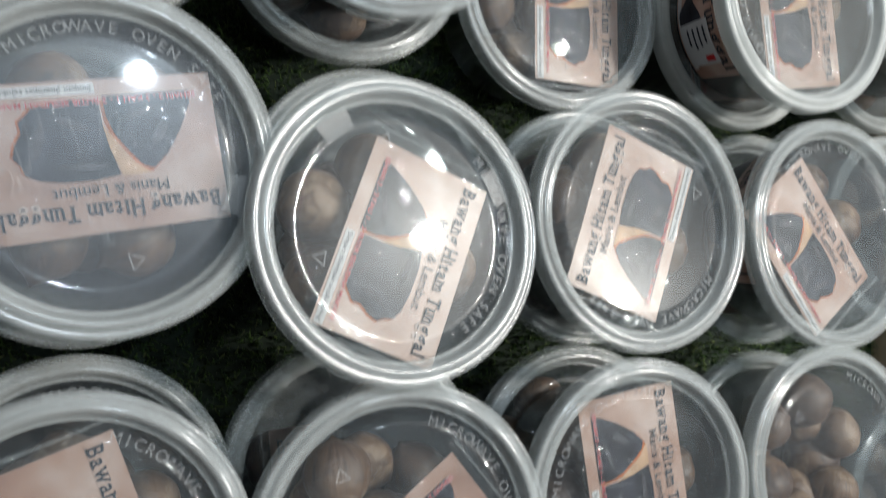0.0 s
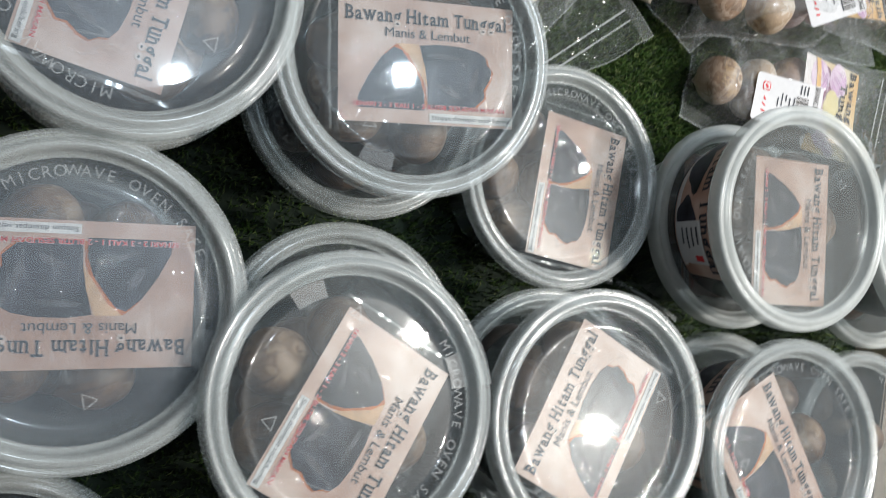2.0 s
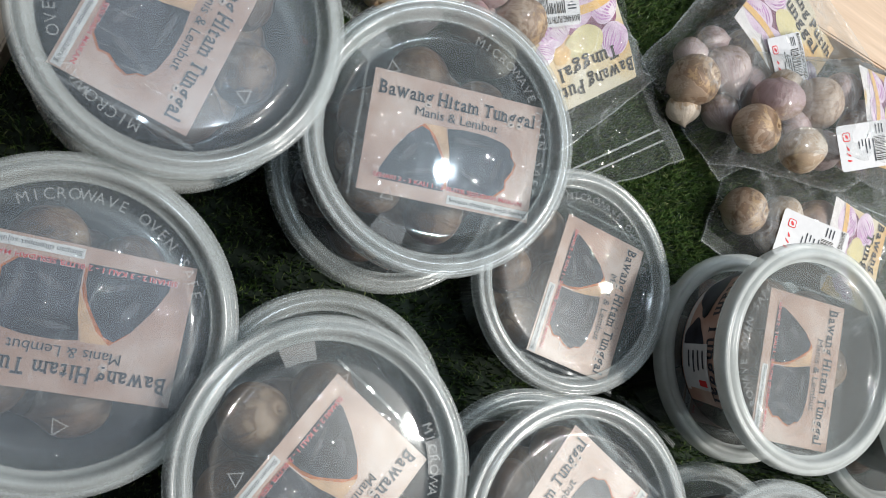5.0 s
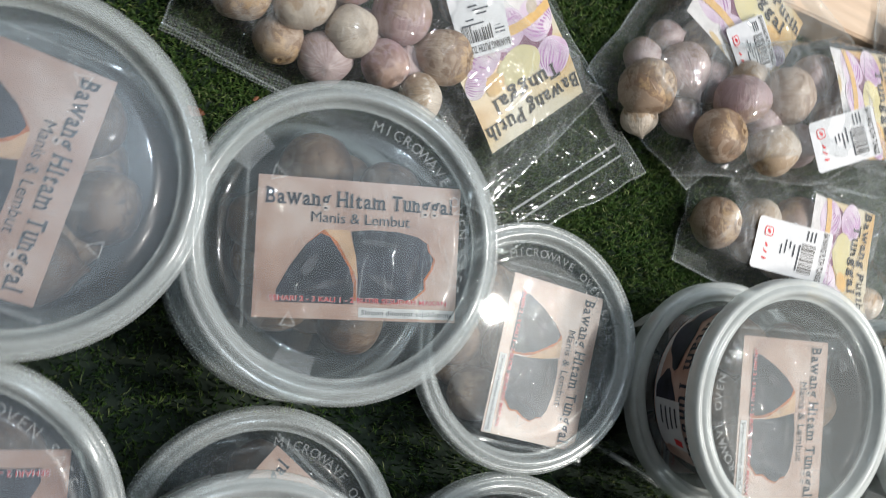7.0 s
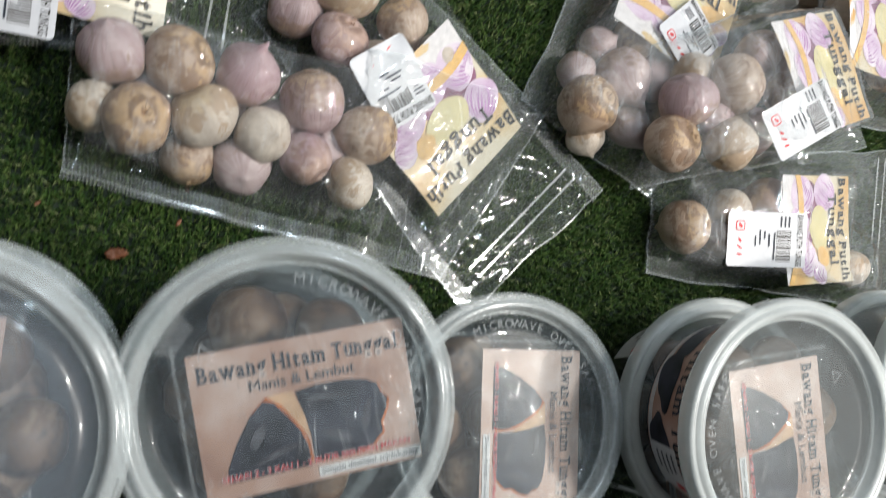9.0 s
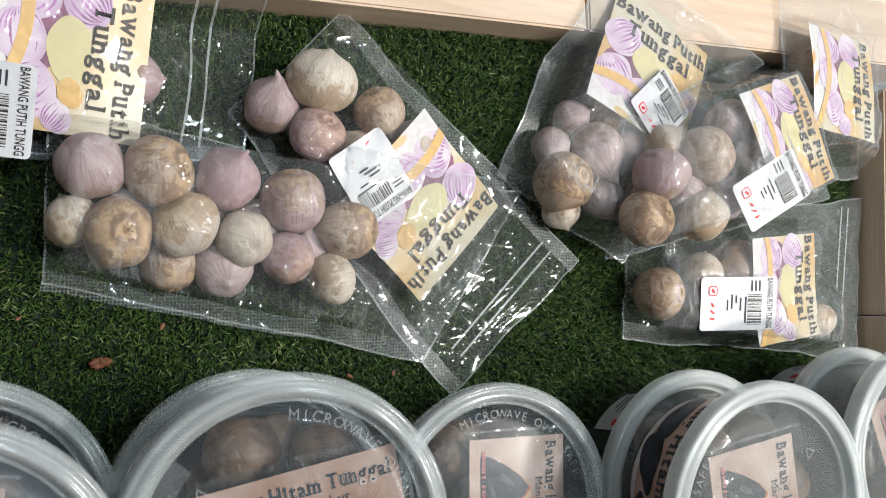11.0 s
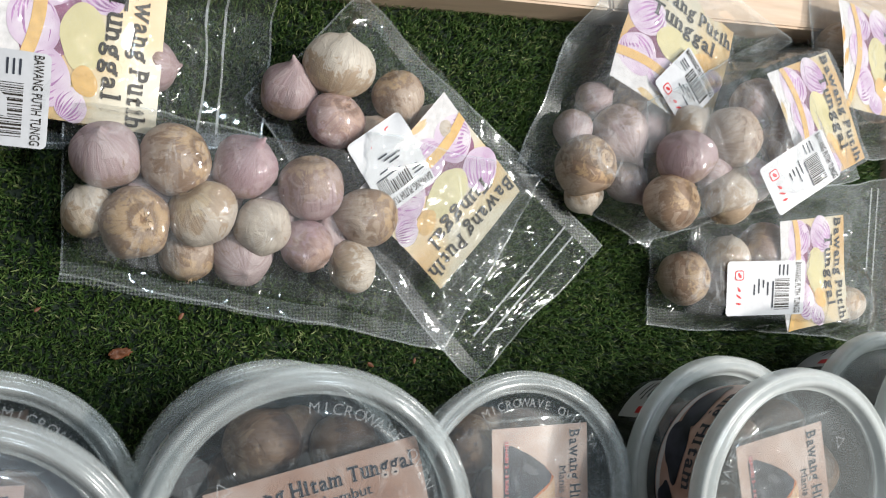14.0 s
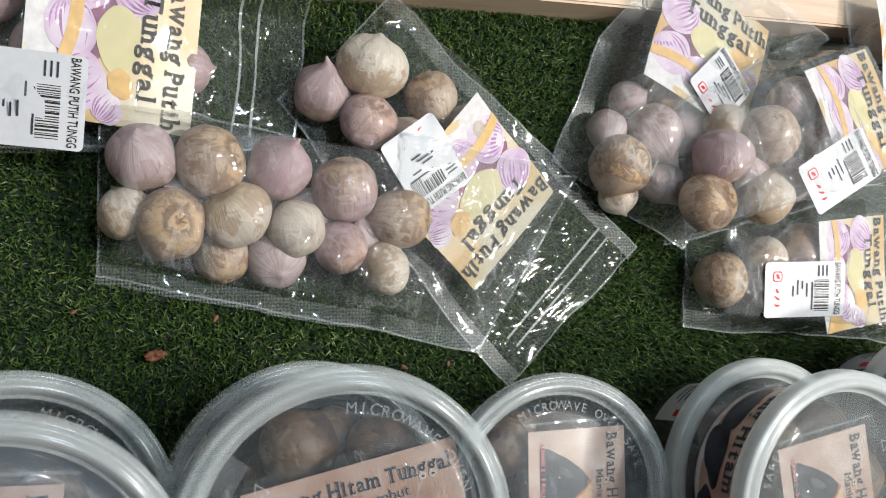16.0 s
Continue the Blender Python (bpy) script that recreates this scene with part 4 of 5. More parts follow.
def on_film(bm, centre, way, surface, lift, origin):
    """Lays flat artwork (x along its lettering) on a surface at centre, turned by way."""
    m = Matrix.Translation((centre[0], centre[1], 0)) @ Matrix.Rotation(radians(way), 4, "Z")
    for v in bm.verts:
        p = m @ v.co
        v.co = (p.x - origin[0], p.y - origin[1], surface(p.x, p.y) + lift - origin[2])
    return bm


def strip_between(p, q, wide, surface, lift, origin, n=60, stray=lambda x, y: (0.0, 0.0, 0.0)):
    """A narrow ribbon on the film from p to q, to the left of that way."""
    p, q = Vector(p), Vector(q)
    side = Vector((-(q - p).y, (q - p).x)).normalized() * wide
    bm = bmesh.new()
    rows = []
    for k in range(n + 1):
        c = p.lerp(q, k / n)
        dx, dy, dz = stray(c.x, c.y)
        rows.append([bm.verts.new((e.x + dx - origin[0], e.y + dy - origin[1], surface(e.x, e.y) + lift + dz - origin[2])) for e in (c, c + side * 0.5, c + side)])
    for r, s in zip(rows, rows[1:]):
        for i in range(2):
            bm.faces.new((r[i], s[i], s[i + 1], r[i + 1]))
    return bm


def subdivided(bm, cuts=1):
    bmesh.ops.subdivide_edges(bm, edges=bm.edges[:], cuts=cuts, use_grid_fill=True)
    return bm


LABEL_W, LABEL_H = 0.066, 0.066


def pressed(height, tag, w, h):
    """The same film, pulled flat where a stiff label or sticker of this size sits on it."""
    (cx, cy), way = tag
    turn = Matrix.Rotation(radians(way), 2)
    rows, zs = [], []
    for i in range(-2, 3):
        for j in range(-2, 3):
            p = turn @ Vector((i * w * 0.23, j * h * 0.23))
            rows.append((1.0, p.x, p.y))
            zs.append(height(cx + p.x, cy + p.y))
    a, bx, by = np.linalg.lstsq(np.array(rows), np.array(zs), rcond=None)[0]
    bx, by = max(-0.18, min(0.18, bx)), max(-0.18, min(0.18, by))
    a += max(0.0, max(z - (a + bx * r[1] + by * r[2]) for r, z in zip(rows, zs)) - 0.0008)
    back = turn.transposed()

    def flattened(x, y):
        q = back @ Vector((x - cx, y - cy))
        e = max(abs(q.x) - w / 2, abs(q.y) - h / 2)
        if e > 0.012:
            return height(x, y)
        k = max(0.0, min(1.0, 1 - e / 0.012))
        k = k * k * (3 - 2 * k)
        bend = 0.0012 * math.sin(q.x * 70 + cx * 90) + 0.0008 * math.sin(q.y * 110)
        return height(x, y) * (1 - k) + (a + bx * (x - cx) + by * (y - cy) + bend) * k
    return flattened


def meridians(cx, cy, rx, ry, pole, count=9, reach=0.35):
    """Tapering stripes over an oval that fan out from one end of it."""
    bm = bmesh.new()
    c, s = math.cos(pole), math.sin(pole)
    for k in range(count):
        u = -0.86 + 1.72 * k / (count - 1)
        rows = []
        far = reach + 0.45 * math.sin(k * 2.3)
        for j in range(7):
            v = 0.97 - (0.97 + far) * j / 6
            half = 0.075 * math.sin(math.pi * (0.12 + 0.80 * j / 6)) * (1.15 - 0.7 * j / 6)
            span = math.sqrt(max(0.0, 1 - v * v))
            rows.append([bm.verts.new((cx + rx * (v * c - w * s), cy + ry * (v * s + w * c), 0)) for w in ((u - half) * span, (u + half) * span)])
        for a, b in zip(rows, rows[1:]):
            bm.faces.new((a[0], a[1], b[1], b[0]))
    return bm


def bag_label(ob, centre, way, surface, origin, scale=1.0):
    """Yellow printed label: lettering along its top, mauve and cream cloves below."""
    w, h = LABEL_W * scale, LABEL_H * scale
    put = lambda b, z: on_film(b, centre, way, surface, z, origin)
    label = part("printed_label", put(sheet(w, h, 40, 40), 0.0), LABEL_YELLOW, ob, "yellow printed label")
    arc = lambda k, rise: (k * w / 2, -h / 2 + (rise + 0.012 * (1 - k) / 2 + 0.008 * (1 - k * k)) * scale)
    corner = flat_shape([(-w / 2, -h / 2)] + [(w / 2, -h / 2)] + [arc(1 - k / 8, 0.001) for k in range(17)])
    part("printed_field", put(subdivided(corner, 3), 0.00010), INK_WHITE, label, "white lower field of the label")
    gap = blob(-0.008 * scale, -0.010 * scale, 0.021 * scale, 0.0115 * scale, -0.25, 0.1, 3)
    part("printed_field", put(subdivided(gap, 3), 0.00015), LABEL_PLUM, label, "dark plum gap between the bulb pictures")
    for k, (cx, cy, rx, ry, turn, pole) in enumerate(((-0.0215, -0.0140, 0.0118, 0.0105, 0.2, 2.4), (-0.0225, 0.0070, 0.0112, 0.0100, 0.1, 0.9), (-0.0030, -0.0165, 0.0122, 0.0096, 0.1, -2.9), (0.0165, -0.0110, 0.0118, 0.0092, 0.3, -1.0), (0.0265, -0.0010, 0.0070, 0.0062, 0.5, -0.6))):
        part("printed_bulb", put(subdivided(blob(cx * scale, cy * scale, rx * scale, ry * scale, turn, 0.08, k), 2), 0.00021 + 0.00004 * k), INK_MAUVE, label, "lilac bulb picture with purple stripes")
        part("printed_stripe", put(meridians(cx * scale, cy * scale, rx * scale * 0.93, ry * scale * 0.93, pole), 0.00023 + 0.00004 * k), INK_STRIPE, label, "purple stripes on a bulb picture", False)
    for k, (cx, cy, rx, ry, turn) in enumerate(((-0.0010, 0.0015, 0.0135, 0.0088, 0.08), (0.0165, 0.0035, 0.0060, 0.0050, 0.4))):
        part("printed_clove", put(subdivided(blob(cx * scale, cy * scale, rx * scale, ry * scale, turn, 0.10, k + 7), 2), 0.00043 + 0.00003 * k), LABEL_CREAM if k == 0 else LABEL_TAN, label, "cream peeled clove picture" if k == 0 else "tan clove picture")
    band = flat_shape([arc(-1 + k / 8, 0.0005) for k in range(17)] + [arc(1 - k / 8, 0.0055) for k in range(17)])
    part("printed_band", put(subdivided(band, 2), 0.00050), LABEL_TAN, label, "tan curved band")
    for words, width, y in (("Bawang Putih", 0.063, 0.0245), ("Tunggal", 0.044, 0.0140)):
        part("lettering", put(moved(serif_bm(words, width * scale, 0.0076 * scale, 0.022), Matrix.Translation((0, y * scale, 0))), 0.00062), LABEL_BLACK, label, "black lettering", False)
    return label


def price_sticker(ob, centre, way, surface, origin, w=0.030, h=0.044, seed=1, words="BAWANG PUTIH TUNGG"):
    """White price sticker: a line of capitals and a bar code at its top, small grey lines, a red mark at its foot."""
    rnd = random.Random(seed)
    put = lambda b, z: on_film(b, centre, way, surface, z, origin)
    paper = rounded(w, h, 0.0022, 4)
    st = part("price_sticker", put(subdivided(paper, 3), 0.0), STICKER, ob, "white paper price sticker")
    part("lettering", put(moved(text_bm(words, w * 0.94, 0.0036, 0.012), Matrix.Translation((0, h * 0.40, 0))), 0.00025), LABEL_BLACK, st, "black capitals", False)
    x = -w * 0.16
    while x < w * 0.40:
        wd = rnd.choice((0.0003, 0.0005, 0.0008))
        part("printed_bar", put(rounded(wd, 0.0085, 0.0001, 1, x, h * 0.20), 0.00025), LABEL_BLACK, st, "", False)
        x += wd + rnd.choice((0.0004, 0.0006))
    lines = [(w * 0.12, h * 0.085, w * 0.50)] + [(rnd.uniform(-w * 0.1, w * 0.2), h * (0.02 - 0.055 * k), rnd.uniform(0.004, 0.010)) for k in range(4)]
    lines += [(-w * 0.33, h * (0.26 - 0.05 * k), 0.006) for k in range(3)]
    for lx, ly, long in lines:
        part("printed_line", put(rounded(long, 0.0008, 0.0002, 1, lx, ly), 0.00025), INK_DARK, st, "small dark printed line", False)
    if seed != 4:
        mx, my = -w * 0.24, -h * 0.34
        part("printed_mark", put(rounded(0.0056, 0.0056, 0.0014, 3, mx, my), 0.00025), INK_RED, st, "red square mark", False)
        part("printed_mark", put(rounded(0.0044, 0.0044, 0.0010, 3, mx, my), 0.00035), STICKER, st, "white inside of the mark", False)
        part("printed_mark", put(blob(mx, my, 0.0016, 0.0009, 0.6), 0.00045), INK_RED, st, "red dot", False)
        for k in range(3):
            part("printed_mark", put(blob(w * (0.02 + 0.13 * k), -h * 0.34, 0.0017, 0.0006, 0.5 + 0.4 * k, 0.3, k), 0.00025), INK_RED, st, "red printed stroke", False)
    return st


def ground_level(x, y):
    return 0.0


def build_bag(label, quad, bulbs, base, seed, seals=(), zips=(), tag=None, sticker=None, scale=1.0, edge=0.010, film=FILM, folds=58):
    """A film bag: quad corners in order, bulbs as x, y, z, diameter, turn."""
    cx, cy = sum(q[0] for q in quad) / 4, sum(q[1] for q in quad) / 4
    cz = base(cx, cy)
    origin = (cx, cy, cz)
    ob = thing("garlic_bag", origin, label, "bag of garlic", "film bags on the turf")
    rnd = random.Random(seed)
    balls = []
    for x, y, z, d, *more in bulbs:
        turn = next((v for v in more if isinstance(v, tuple)), (rnd.uniform(20, 120), rnd.uniform(-40, 40), rnd.uniform(0, 360)))
        skin = next((v for v in more if isinstance(v, str)), rnd.choice(("cream", "mauve", "mauve", "pink", "brown")))
        bulb(WHITE_BULBS[skin], "garlic_bulb", "papery white and mauve garlic bulb inside a film bag", "garlic bulbs in bags", x, y, z, d, turn, rnd)
        balls.append((x, y, z, d / 2))
    top = draped(balls, base)
    if tag:
        drop = Matrix.Rotation(radians(tag[1]), 2) @ Vector((0, -0.007 * scale))
        tag = ((tag[0][0] + drop.x, tag[0][1] + drop.y), tag[1])
        top = pressed(top, tag, LABEL_W * scale, LABEL_H * scale)
    inner = lambda x, y, under=top: under(x, y) - 0.0006
    if sticker:
        under_sticker, stuck = top, pressed(top, sticker[:2], *sticker[2:4])
        top = lambda x, y: max(under_sticker(x, y), stuck(x, y))
    stray = waver(seed * 3.7)
    part("front_film", film_sheet(quad, top, origin, edge, seed=seed * 1.3, flat=base, stray=stray, folds=folds), film, ob, "glossy creased clear front film")
    under = lambda x, y: base(x, y) - 0.0008
    part("back_film", film_sheet(quad, under, origin, edge, 0.003, seed + 9.1, under, stray, 40), FILM, ob, "clear back film")
    skin = lambda x, y: top(x, y) + 0.0026
    near = lambda x, y: base(x, y) + 0.0016
    for p, q in zip(quad, quad[1:] + quad[:1]):
        part("film_edge", strip_between(p, q, 0.0009, near, 0.0004, origin, stray=stray), CUT_EDGE, ob, "cut edge of the film with a painted highlight")
    for p, q, wide in seals:
        part("heat_seal", strip_between(p, q, wide, near, 0.0, origin, stray=stray), SEAL, ob, "hatched heat-sealed edge")
    for p, q in zips:
        part("zip_ridge", strip_between(p, q, 0.0012, skin, 0.0, origin), ZIPPER, ob, "raised clear zip ridge")
    if tag:
        bag_label(ob, *tag, inner, origin, scale)
    if sticker:
        price_sticker(ob, *sticker[:2], skin, origin, *sticker[2:])
    return ob, top


FOOT = (178, 10, 0)
bag3, over3 = build_bag("clear film bag of garlic with yellow label and price sticker",
    ((-0.2280, 0.151), (-0.0600, 0.158), (-0.0520, 0.246), (-0.2280, 0.246)),
    [(-0.1085, 0.190, 0.010, 0.022, (90, 0, 90), "mauve"), (-0.185, 0.215, 0.015, 0.028), (-0.205, 0.190, 0.015, 0.028), (-0.160, 0.222, 0.014, 0.027), (-0.165, 0.192, 0.014, 0.028), (-0.140, 0.205, 0.014, 0.027), (-0.190, 0.182, 0.014, 0.026)],
    lambda x, y: 0.0 if y < Y1 - 0.015 else min(RAISED + 0.001, (y - Y1 + 0.015) / 0.015 * (RAISED + 0.001)), 3, seals=(((-0.2280, 0.149), (-0.0600, 0.156), 0.009),), zips=(((-0.0885, 0.163), (-0.0830, 0.236)), ((-0.0800, 0.163), (-0.0745, 0.236))),
    tag=((-0.1320, 0.1935), -94.0), sticker=((-0.1720, 0.1675), -93.0, 0.036, 0.045, 4), scale=1.0)

bag2, over2 = build_bag("clear zip film bag half full of garlic, its empty end flat",
    ((-0.068, 0.179), (0.049, 0.043), (0.127, 0.116), (-0.012, 0.238)),
    [(-0.050, 0.183, 0.014, 0.0255, (40, 10, 160), "mauve"), (-0.029, 0.195, 0.023, 0.0315, (70, 0, 165), "cream"), (0.001, 0.184, 0.021, 0.0240, (110, 0, 30), "brown"), (-0.030, 0.170, 0.021, 0.0270, (150, 20, 0), "pink"), (0.020, 0.171, 0.017, 0.0220, (60, 0, 250), "cream"), (-0.010, 0.163, 0.012, 0.024)],
    ground_level, 2, seals=(((-0.068, 0.179), (0.049, 0.043), 0.009), ((0.127, 0.116), (-0.012, 0.238), 0.009)), zips=(((0.054, 0.064), (0.109, 0.120)), ((0.049, 0.068), (0.104, 0.125))),
    tag=((0.0290, 0.1345), -131.0), sticker=((-0.0060, 0.1500), -144.0, 0.031, 0.037, 5))


def below1(x, y):
    """What the front bag lies on: the turf, and the edges of the two bags behind it."""
    z = 0.0
    if y > 0.150 and x < -0.060:
        z = max(z, min(over3(x, y), 0.016))
    if x > -0.02:
        z = max(z, min(over2(x, y) + 0.0040, 0.056))
    return z * min(1.0, max(0.0, (y - 0.06) / 0.03))


bag1, over1 = build_bag("clear film bag filled with garlic bulbs, lying across two others",
    ((-0.145, 0.100), (0.032, 0.063), (0.089, 0.152), (-0.145, 0.172)),
    [(-0.128, 0.148, 0.025, 0.0281, (-35, -20, 0), "mauve"), (-0.101, 0.147, 0.026, 0.0301, (0, -130, 20), "brown"), (-0.072, 0.146, 0.025, 0.0286, (-25, 10, 10), "pink"), (-0.042, 0.138, 0.025, 0.0295, (115, 0, 10), "mauve"), (-0.016, 0.126, 0.025, 0.0276, (0, -120, 0), "brown"), (-0.134, 0.125, 0.020, 0.022, (100, 0, 200), "cream"),
     (-0.117, 0.120, 0.027, 0.0290, FOOT, "brown"), (-0.090, 0.125, 0.027, 0.0287, (115, 0, 35), "cream"), (-0.064, 0.120, 0.026, 0.0250, (10, 12, 0), "cream"), (-0.044, 0.112, 0.024, 0.0242, (-110, 0, 40), "pink"), (-0.022, 0.103, 0.020, 0.0234, (95, 0, 100), "cream"), (-0.094, 0.108, 0.014, 0.0235, "brown"), (-0.071, 0.107, 0.015, 0.0265, (40, 0, 0), "mauve"),
     (-0.110, 0.134, 0.012, 0.024), (-0.082, 0.134, 0.012, 0.024), (-0.055, 0.128, 0.012, 0.024), (-0.030, 0.118, 0.012, 0.024)],
    below1, 1, seals=(((-0.145, 0.097), (0.014, 0.067), 0.009), ((0.014, 0.067), (0.034, 0.062), 0.009)), film=SOFT_FILM, folds=56)

bag4, over4 = build_bag("clear film bag of garlic with yellow label under another bag",
    ((0.073, 0.159), (0.157, 0.113), (0.252, 0.238), (0.137, 0.288)),
    [(0.116, 0.193, 0.013, 0.0202), (0.139, 0.200, 0.016, 0.0267, (80, 0, 110), "brown"), (0.103, 0.176, 0.013, 0.0218), (0.127, 0.175, 0.021, 0.0311, (60, 30, 0), "mauve"), (0.105, 0.156, 0.021, 0.0322, (172, 14, 0), "brown"), (0.134, 0.150, 0.016, 0.0234, (70, 0, 20), "mauve"), (0.110, 0.142, 0.011, 0.0207, "cream"), (0.152, 0.180, 0.013, 0.0273), (0.158, 0.203, 0.012, 0.0251), (0.176, 0.195, 0.012, 0.0251)],
    lambda x, y: 0.0 if y < Y1 - 0.008 else min(RAISED + 0.001, (y - Y1 + 0.008) / 0.012 * (RAISED + 0.001)), 4, seals=(((0.137, 0.288), (0.073, 0.159), 0.011), ((0.073, 0.159), (0.095, 0.147), 0.009)),
    tag=((0.1650, 0.2280), -24.0), sticker=((0.1630, 0.2000), -50.0, 0.031, 0.036, 6), scale=1.12, film=BRIGHT_CLOUDY_FILM, folds=80)

bag6, over6 = build_bag("clear film bag with garlic, yellow label and white price sticker",
    ((0.154, 0.073), (0.342, 0.055), (0.355, 0.163), (0.160, 0.140)),
    [(0.171, 0.098, 0.017, 0.0300, (0, -150, 0), "brown"), (0.203, 0.110, 0.016, 0.0245, (100, 0, 150), "cream"), (0.228, 0.115, 0.018, 0.0305, (80, 0, 60), "mauve"), (0.200, 0.093, 0.013, 0.0223, "mauve"), (0.296, 0.082, 0.013, 0.0245, (90, 0, 0), "cream"), (0.250, 0.112, 0.013, 0.0262), (0.224, 0.090, 0.012, 0.0240), (0.252, 0.088, 0.012, 0.0240), (0.272, 0.100, 0.012, 0.0240)],
    ground_level, 6, seals=(((0.154, 0.073), (0.190, 0.0695), 0.010),), zips=(((0.330, 0.064), (0.342, 0.156)), ((0.324, 0.064), (0.336, 0.156))),
    tag=((0.2630, 0.1020), -84.0), sticker=((0.2130, 0.0920), -89.0, 0.030, 0.047, 7), scale=0.94, film=BRIGHT_CLOUDY_FILM, folds=70)


def below5(x, y):
    return max(0.0, min(0.030, over4(x, y)) if x < 0.240 else 0.0, min(0.02, over6(x, y)) if y < 0.145 else 0.0)


bag5, over5 = build_bag("clear film bag of garlic with yellow label, resting on others",
    ((0.137, 0.117), (0.322, 0.160), (0.300, 0.268), (0.137, 0.190)),
    [(0.202, 0.194, 0.040, 0.0256, (70, 0, 30), "mauve"), (0.181, 0.172, 0.046, 0.0322, (100, 0, 290), "brown"), (0.219, 0.171, 0.044, 0.0273, (60, 0, 120), "mauve"), (0.151, 0.160, 0.044, 0.0300, (60, 20, 200), "mauve"), (0.175, 0.155, 0.037, 0.0223, "mauve"), (0.144, 0.137, 0.041, 0.0303, (170, 25, 0), "brown"), (0.180, 0.140, 0.043, 0.0286, (80, 0, 150), "cream"), (0.201, 0.151, 0.037, 0.0256, "mauve"), (0.164, 0.178, 0.032, 0.0251), (0.231, 0.190, 0.034, 0.0262), (0.232, 0.165, 0.032, 0.0240)],
    below5, 5, seals=(((0.190, 0.215), (0.137, 0.190), 0.010),), zips=(((0.305, 0.172), (0.287, 0.258)), ((0.299, 0.171), (0.281, 0.257))), tag=((0.2430, 0.1880), -70.0), sticker=((0.2090, 0.1525), -58.0, 0.028, 0.043, 8), scale=0.98, film=BRIGHT_CLOUDY_FILM, folds=90)

bag7, over7 = build_bag("clear film bag with a yellow label leaning on the crate edge",
    ((0.268, 0.172), (0.352, 0.176), (0.362, 0.292), (0.262, 0.284)),
    [(0.282, 0.208, 0.024, 0.026), (0.284, 0.238, 0.024, 0.026), (0.308, 0.222, 0.022, 0.026), (0.328, 0.208, 0.016, 0.026)],
    lambda x, y: 0.0 if y < Y1 - 0.02 else min(RAISED + 0.001, (y - Y1 + 0.02) / 0.02 * (RAISED + 0.001)), 7, seals=(((0.268, 0.172), (0.352, 0.176), 0.009),), tag=((0.3075, 0.2270), -93.0), scale=0.98, film=BRIGHT_CLOUDY_FILM, folds=80)

# ---- stickers on tub walls ----
def wall_sticker(key, way, span=0.62, z0=0.012, z1=0.038):
    """A white price sticker wrapped on the sloping wall of a tub."""
    def patch(a0, a1, za, zb, lift, n=10):
        lift += 0.0008 if key == "D" else 0.0
        bm = bmesh.new()
        rows = []
        for z in (za, zb):
            r = 0.0432 + (z - 0.0018) / 0.0382 * 0.0068 + lift
            rows.append([bm.verts.new((r * math.cos(a0 + (a1 - a0) * k / n), r * math.sin(a0 + (a1 - a0) * k / n), z)) for k in range(n + 1)])
        for k in range(n):
            bm.faces.new((rows[0][k], rows[0][k + 1], rows[1][k + 1], rows[1][k]))
        return bm
    x, y, top, nx, ny, turn = TUBS[key]
    ob = thing("price_sticker", tub_pose(x, y, top, nx, ny, 0), "white price sticker stuck to the wall of a tub", "sticker")
    a = radians(way)
    part("paper", patch(a - span / 2, a + span / 2, z0, z1, 0.0004), STICKER, ob, "white sticker paper")
    part("printed_mark", patch(a + span * 0.28, a + span * 0.42, z1 - 0.010, z1 - 0.003, 0.0006, 4), INK_RED, ob, "red square mark")
    for k in range(4):
        part("printed_line", patch(a - span * 0.36, a + span * (0.02 + 0.05 * (k % 3)), z1 - 0.005 - 0.0045 * k, z1 - 0.0035 - 0.0045 * k, 0.0006, 5), INK_DARK, ob, "small dark printed line")


wall_sticker("Dl", 128)
wall_sticker("D", 208, 0.5, 0.006, 0.030)
wall_sticker("Rl", 110)


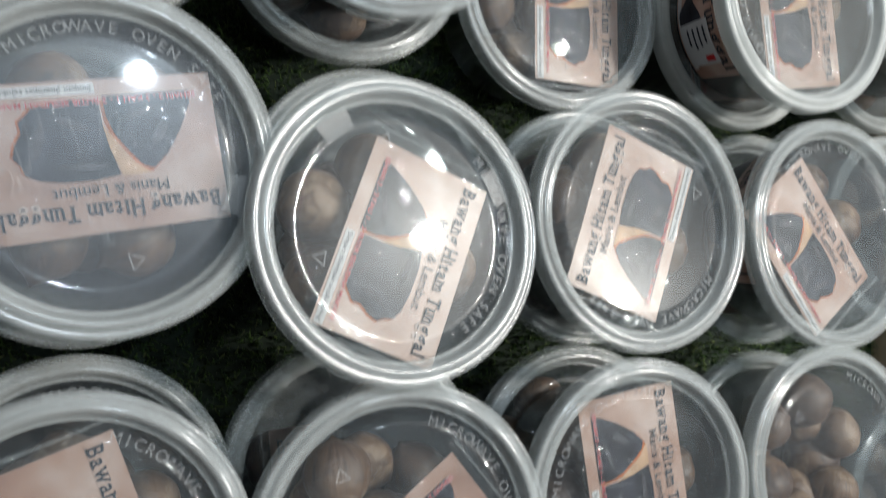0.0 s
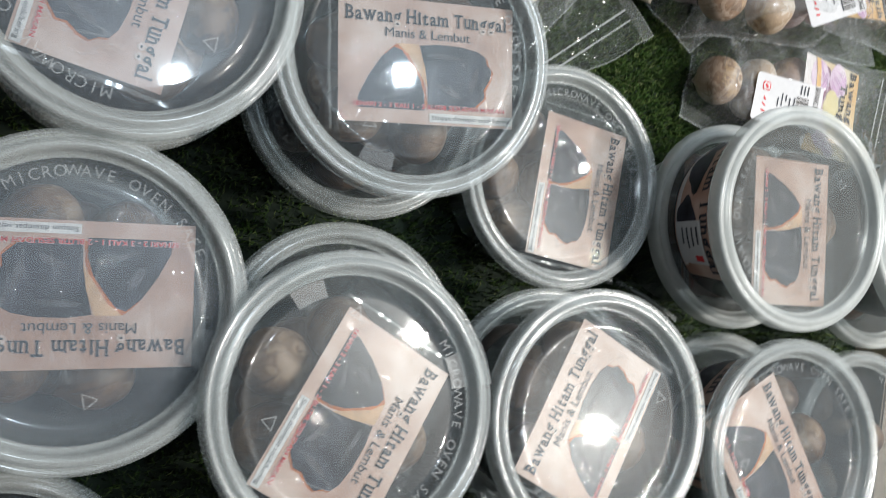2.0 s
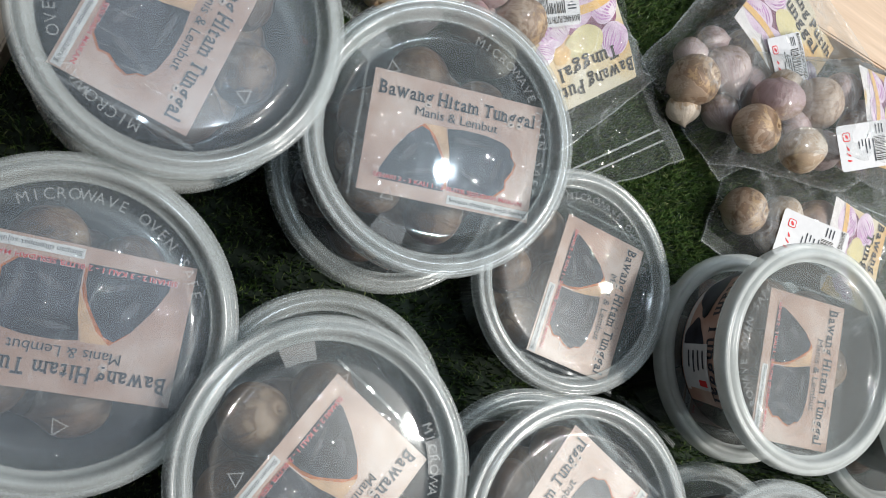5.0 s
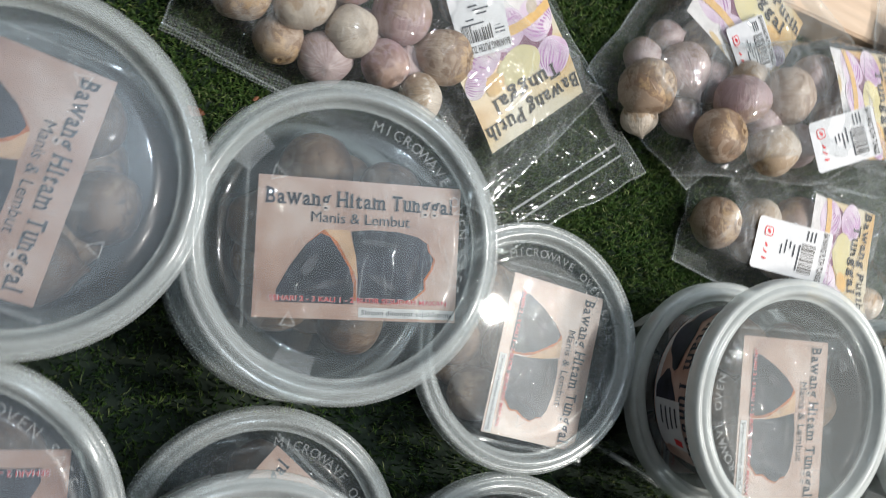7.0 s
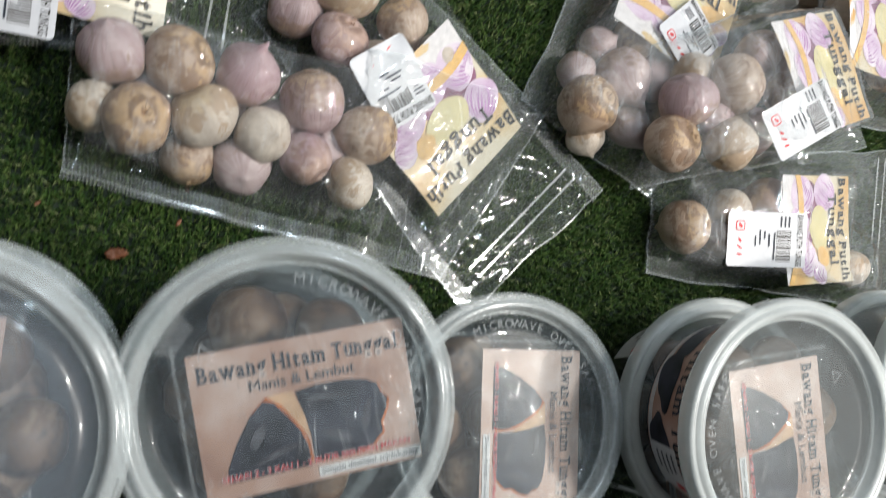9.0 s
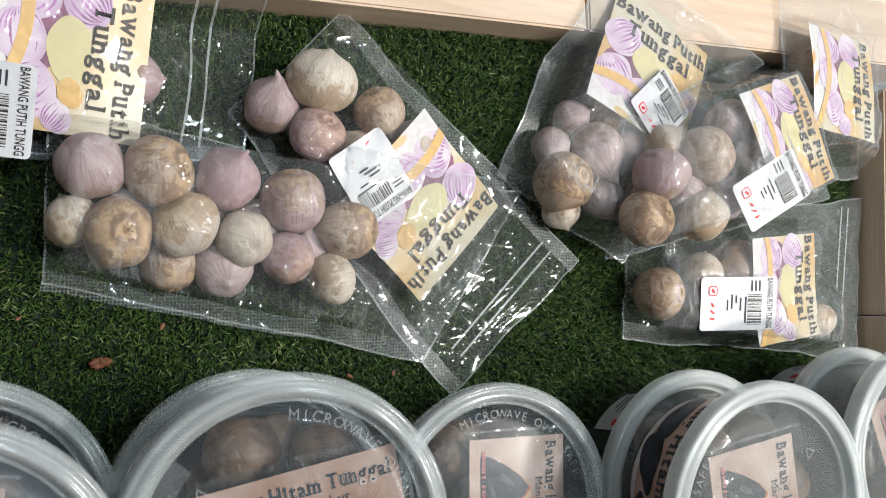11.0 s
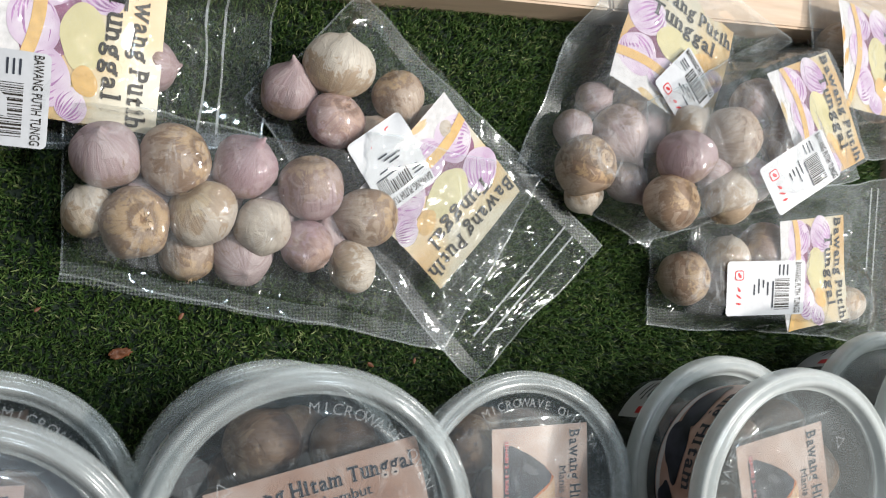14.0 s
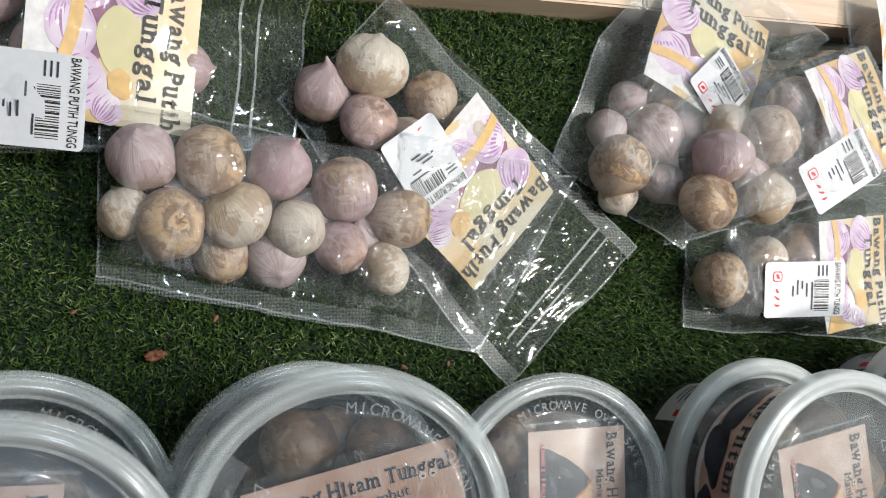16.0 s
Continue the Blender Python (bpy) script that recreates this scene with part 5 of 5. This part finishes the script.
def wall_label(key, way):
    """A long printed label wrapped round the wall of a tub: lettering above, black cloves below."""
    x, y, top, nx, ny, turn = TUBS[key]
    ob = thing("wall_label", tub_pose(x, y, top, nx, ny, 0), "flesh-toned printed label wrapped round a tub wall", "label")

    def wrap(bm, cx, cz, lift):
        for v in bm.verts:
            z = cz + v.co.y
            r = 0.0432 + (z - 0.0018) / 0.0382 * 0.0068 + lift
            a = radians(way) + (cx + v.co.x) / 0.047
            v.co = (r * math.cos(a), r * math.sin(a), z)
        return bm
    part("paper", wrap(sheet(0.124, 0.036, 60, 6), 0, 0.0215, 0.0003), CARD, ob, "flesh-toned label paper")
    part("printed_band", wrap(sheet(0.110, 0.0035, 50, 1), 0, 0.0065, 0.0005), INK_WHITE, ob, "pale band along the lower edge")
    for k, cx in enumerate((-0.028, -0.002, 0.030)):
        part("printed_clove", wrap(subdivided(blob(0, 0, 0.0155, 0.0085, 0.1 * k, 0.3, k + 21), 3), cx, 0.0165, 0.0006), INK_CLOVE, ob, "black clove picture")
    part("lettering", wrap(serif_bm("Bawang Hitam Tunggal", 0.116, 0.0088, 0.02), 0, 0.0330, 0.0008), INK_DARK, ob, "large dark lettering", False)


wall_label("D", 158)
wall_label("G", 135)

# ---- a clear strip on the turf ----
strip = strip_between((0.1263, -0.0416), (0.1760, -0.0560), 0.0032, lambda x, y: 0.003 + 0.004 * math.sin(max(0.0, min(1.0, (x - 0.1263) / 0.05)) * math.pi), 0.0, (0.1263, -0.0416, 0.0))
bmesh.ops.solidify(strip, geom=strip.faces[:], thickness=0.0006)
tagged(new("plastic_strip", mesh_of("plastic_strip", strip, ZIPPER)), "narrow clear plastic strip lying on the turf", "strip").matrix_basis = Matrix.Translation((0.1263, -0.0416, 0.0))

# ---- bits of husk on the turf ----
for k, (x, y, s, a) in enumerate(((-0.1205, 0.0655, 0.0095, 10), (-0.0950, 0.0810, 0.0035, 60), (-0.1530, 0.0850, 0.003, 30), (-0.0060, 0.0560, 0.004, -30), (0.0170, 0.0570, 0.003, 80))):
    bm = bmesh.new()
    bmesh.ops.create_grid(bm, x_segments=12, y_segments=6, size=0.5, matrix=Matrix.Diagonal((s, s * 0.45, 1, 1)))
    for v in bm.verts:
        v.co.z = 0.25 * s * (1 - (2 * v.co.y / s) ** 2 * 3) * 0.5 + noise.noise((v.co.x * 400, v.co.y * 400, k)) * 0.15 * s
        v.co.y *= 1.15 - 0.75 * (2 * v.co.x / s) ** 2 + 0.35 * noise.noise((v.co.x * 700, k * 3.1, 0.5))
        v.co.x += noise.noise((v.co.y * 900, k, 2.0)) * 0.22 * s
    bmesh.ops.solidify(bm, geom=bm.faces[:], thickness=0.0003)
    ob = tagged(new("husk_flake", mesh_of("husk_flake", bm, HUSK)), "curled reddish-brown flake of dry husk on the turf", "husk", "husk flakes")
    ob.matrix_basis = pose(x, y, 0.0005, 0, 8, a)
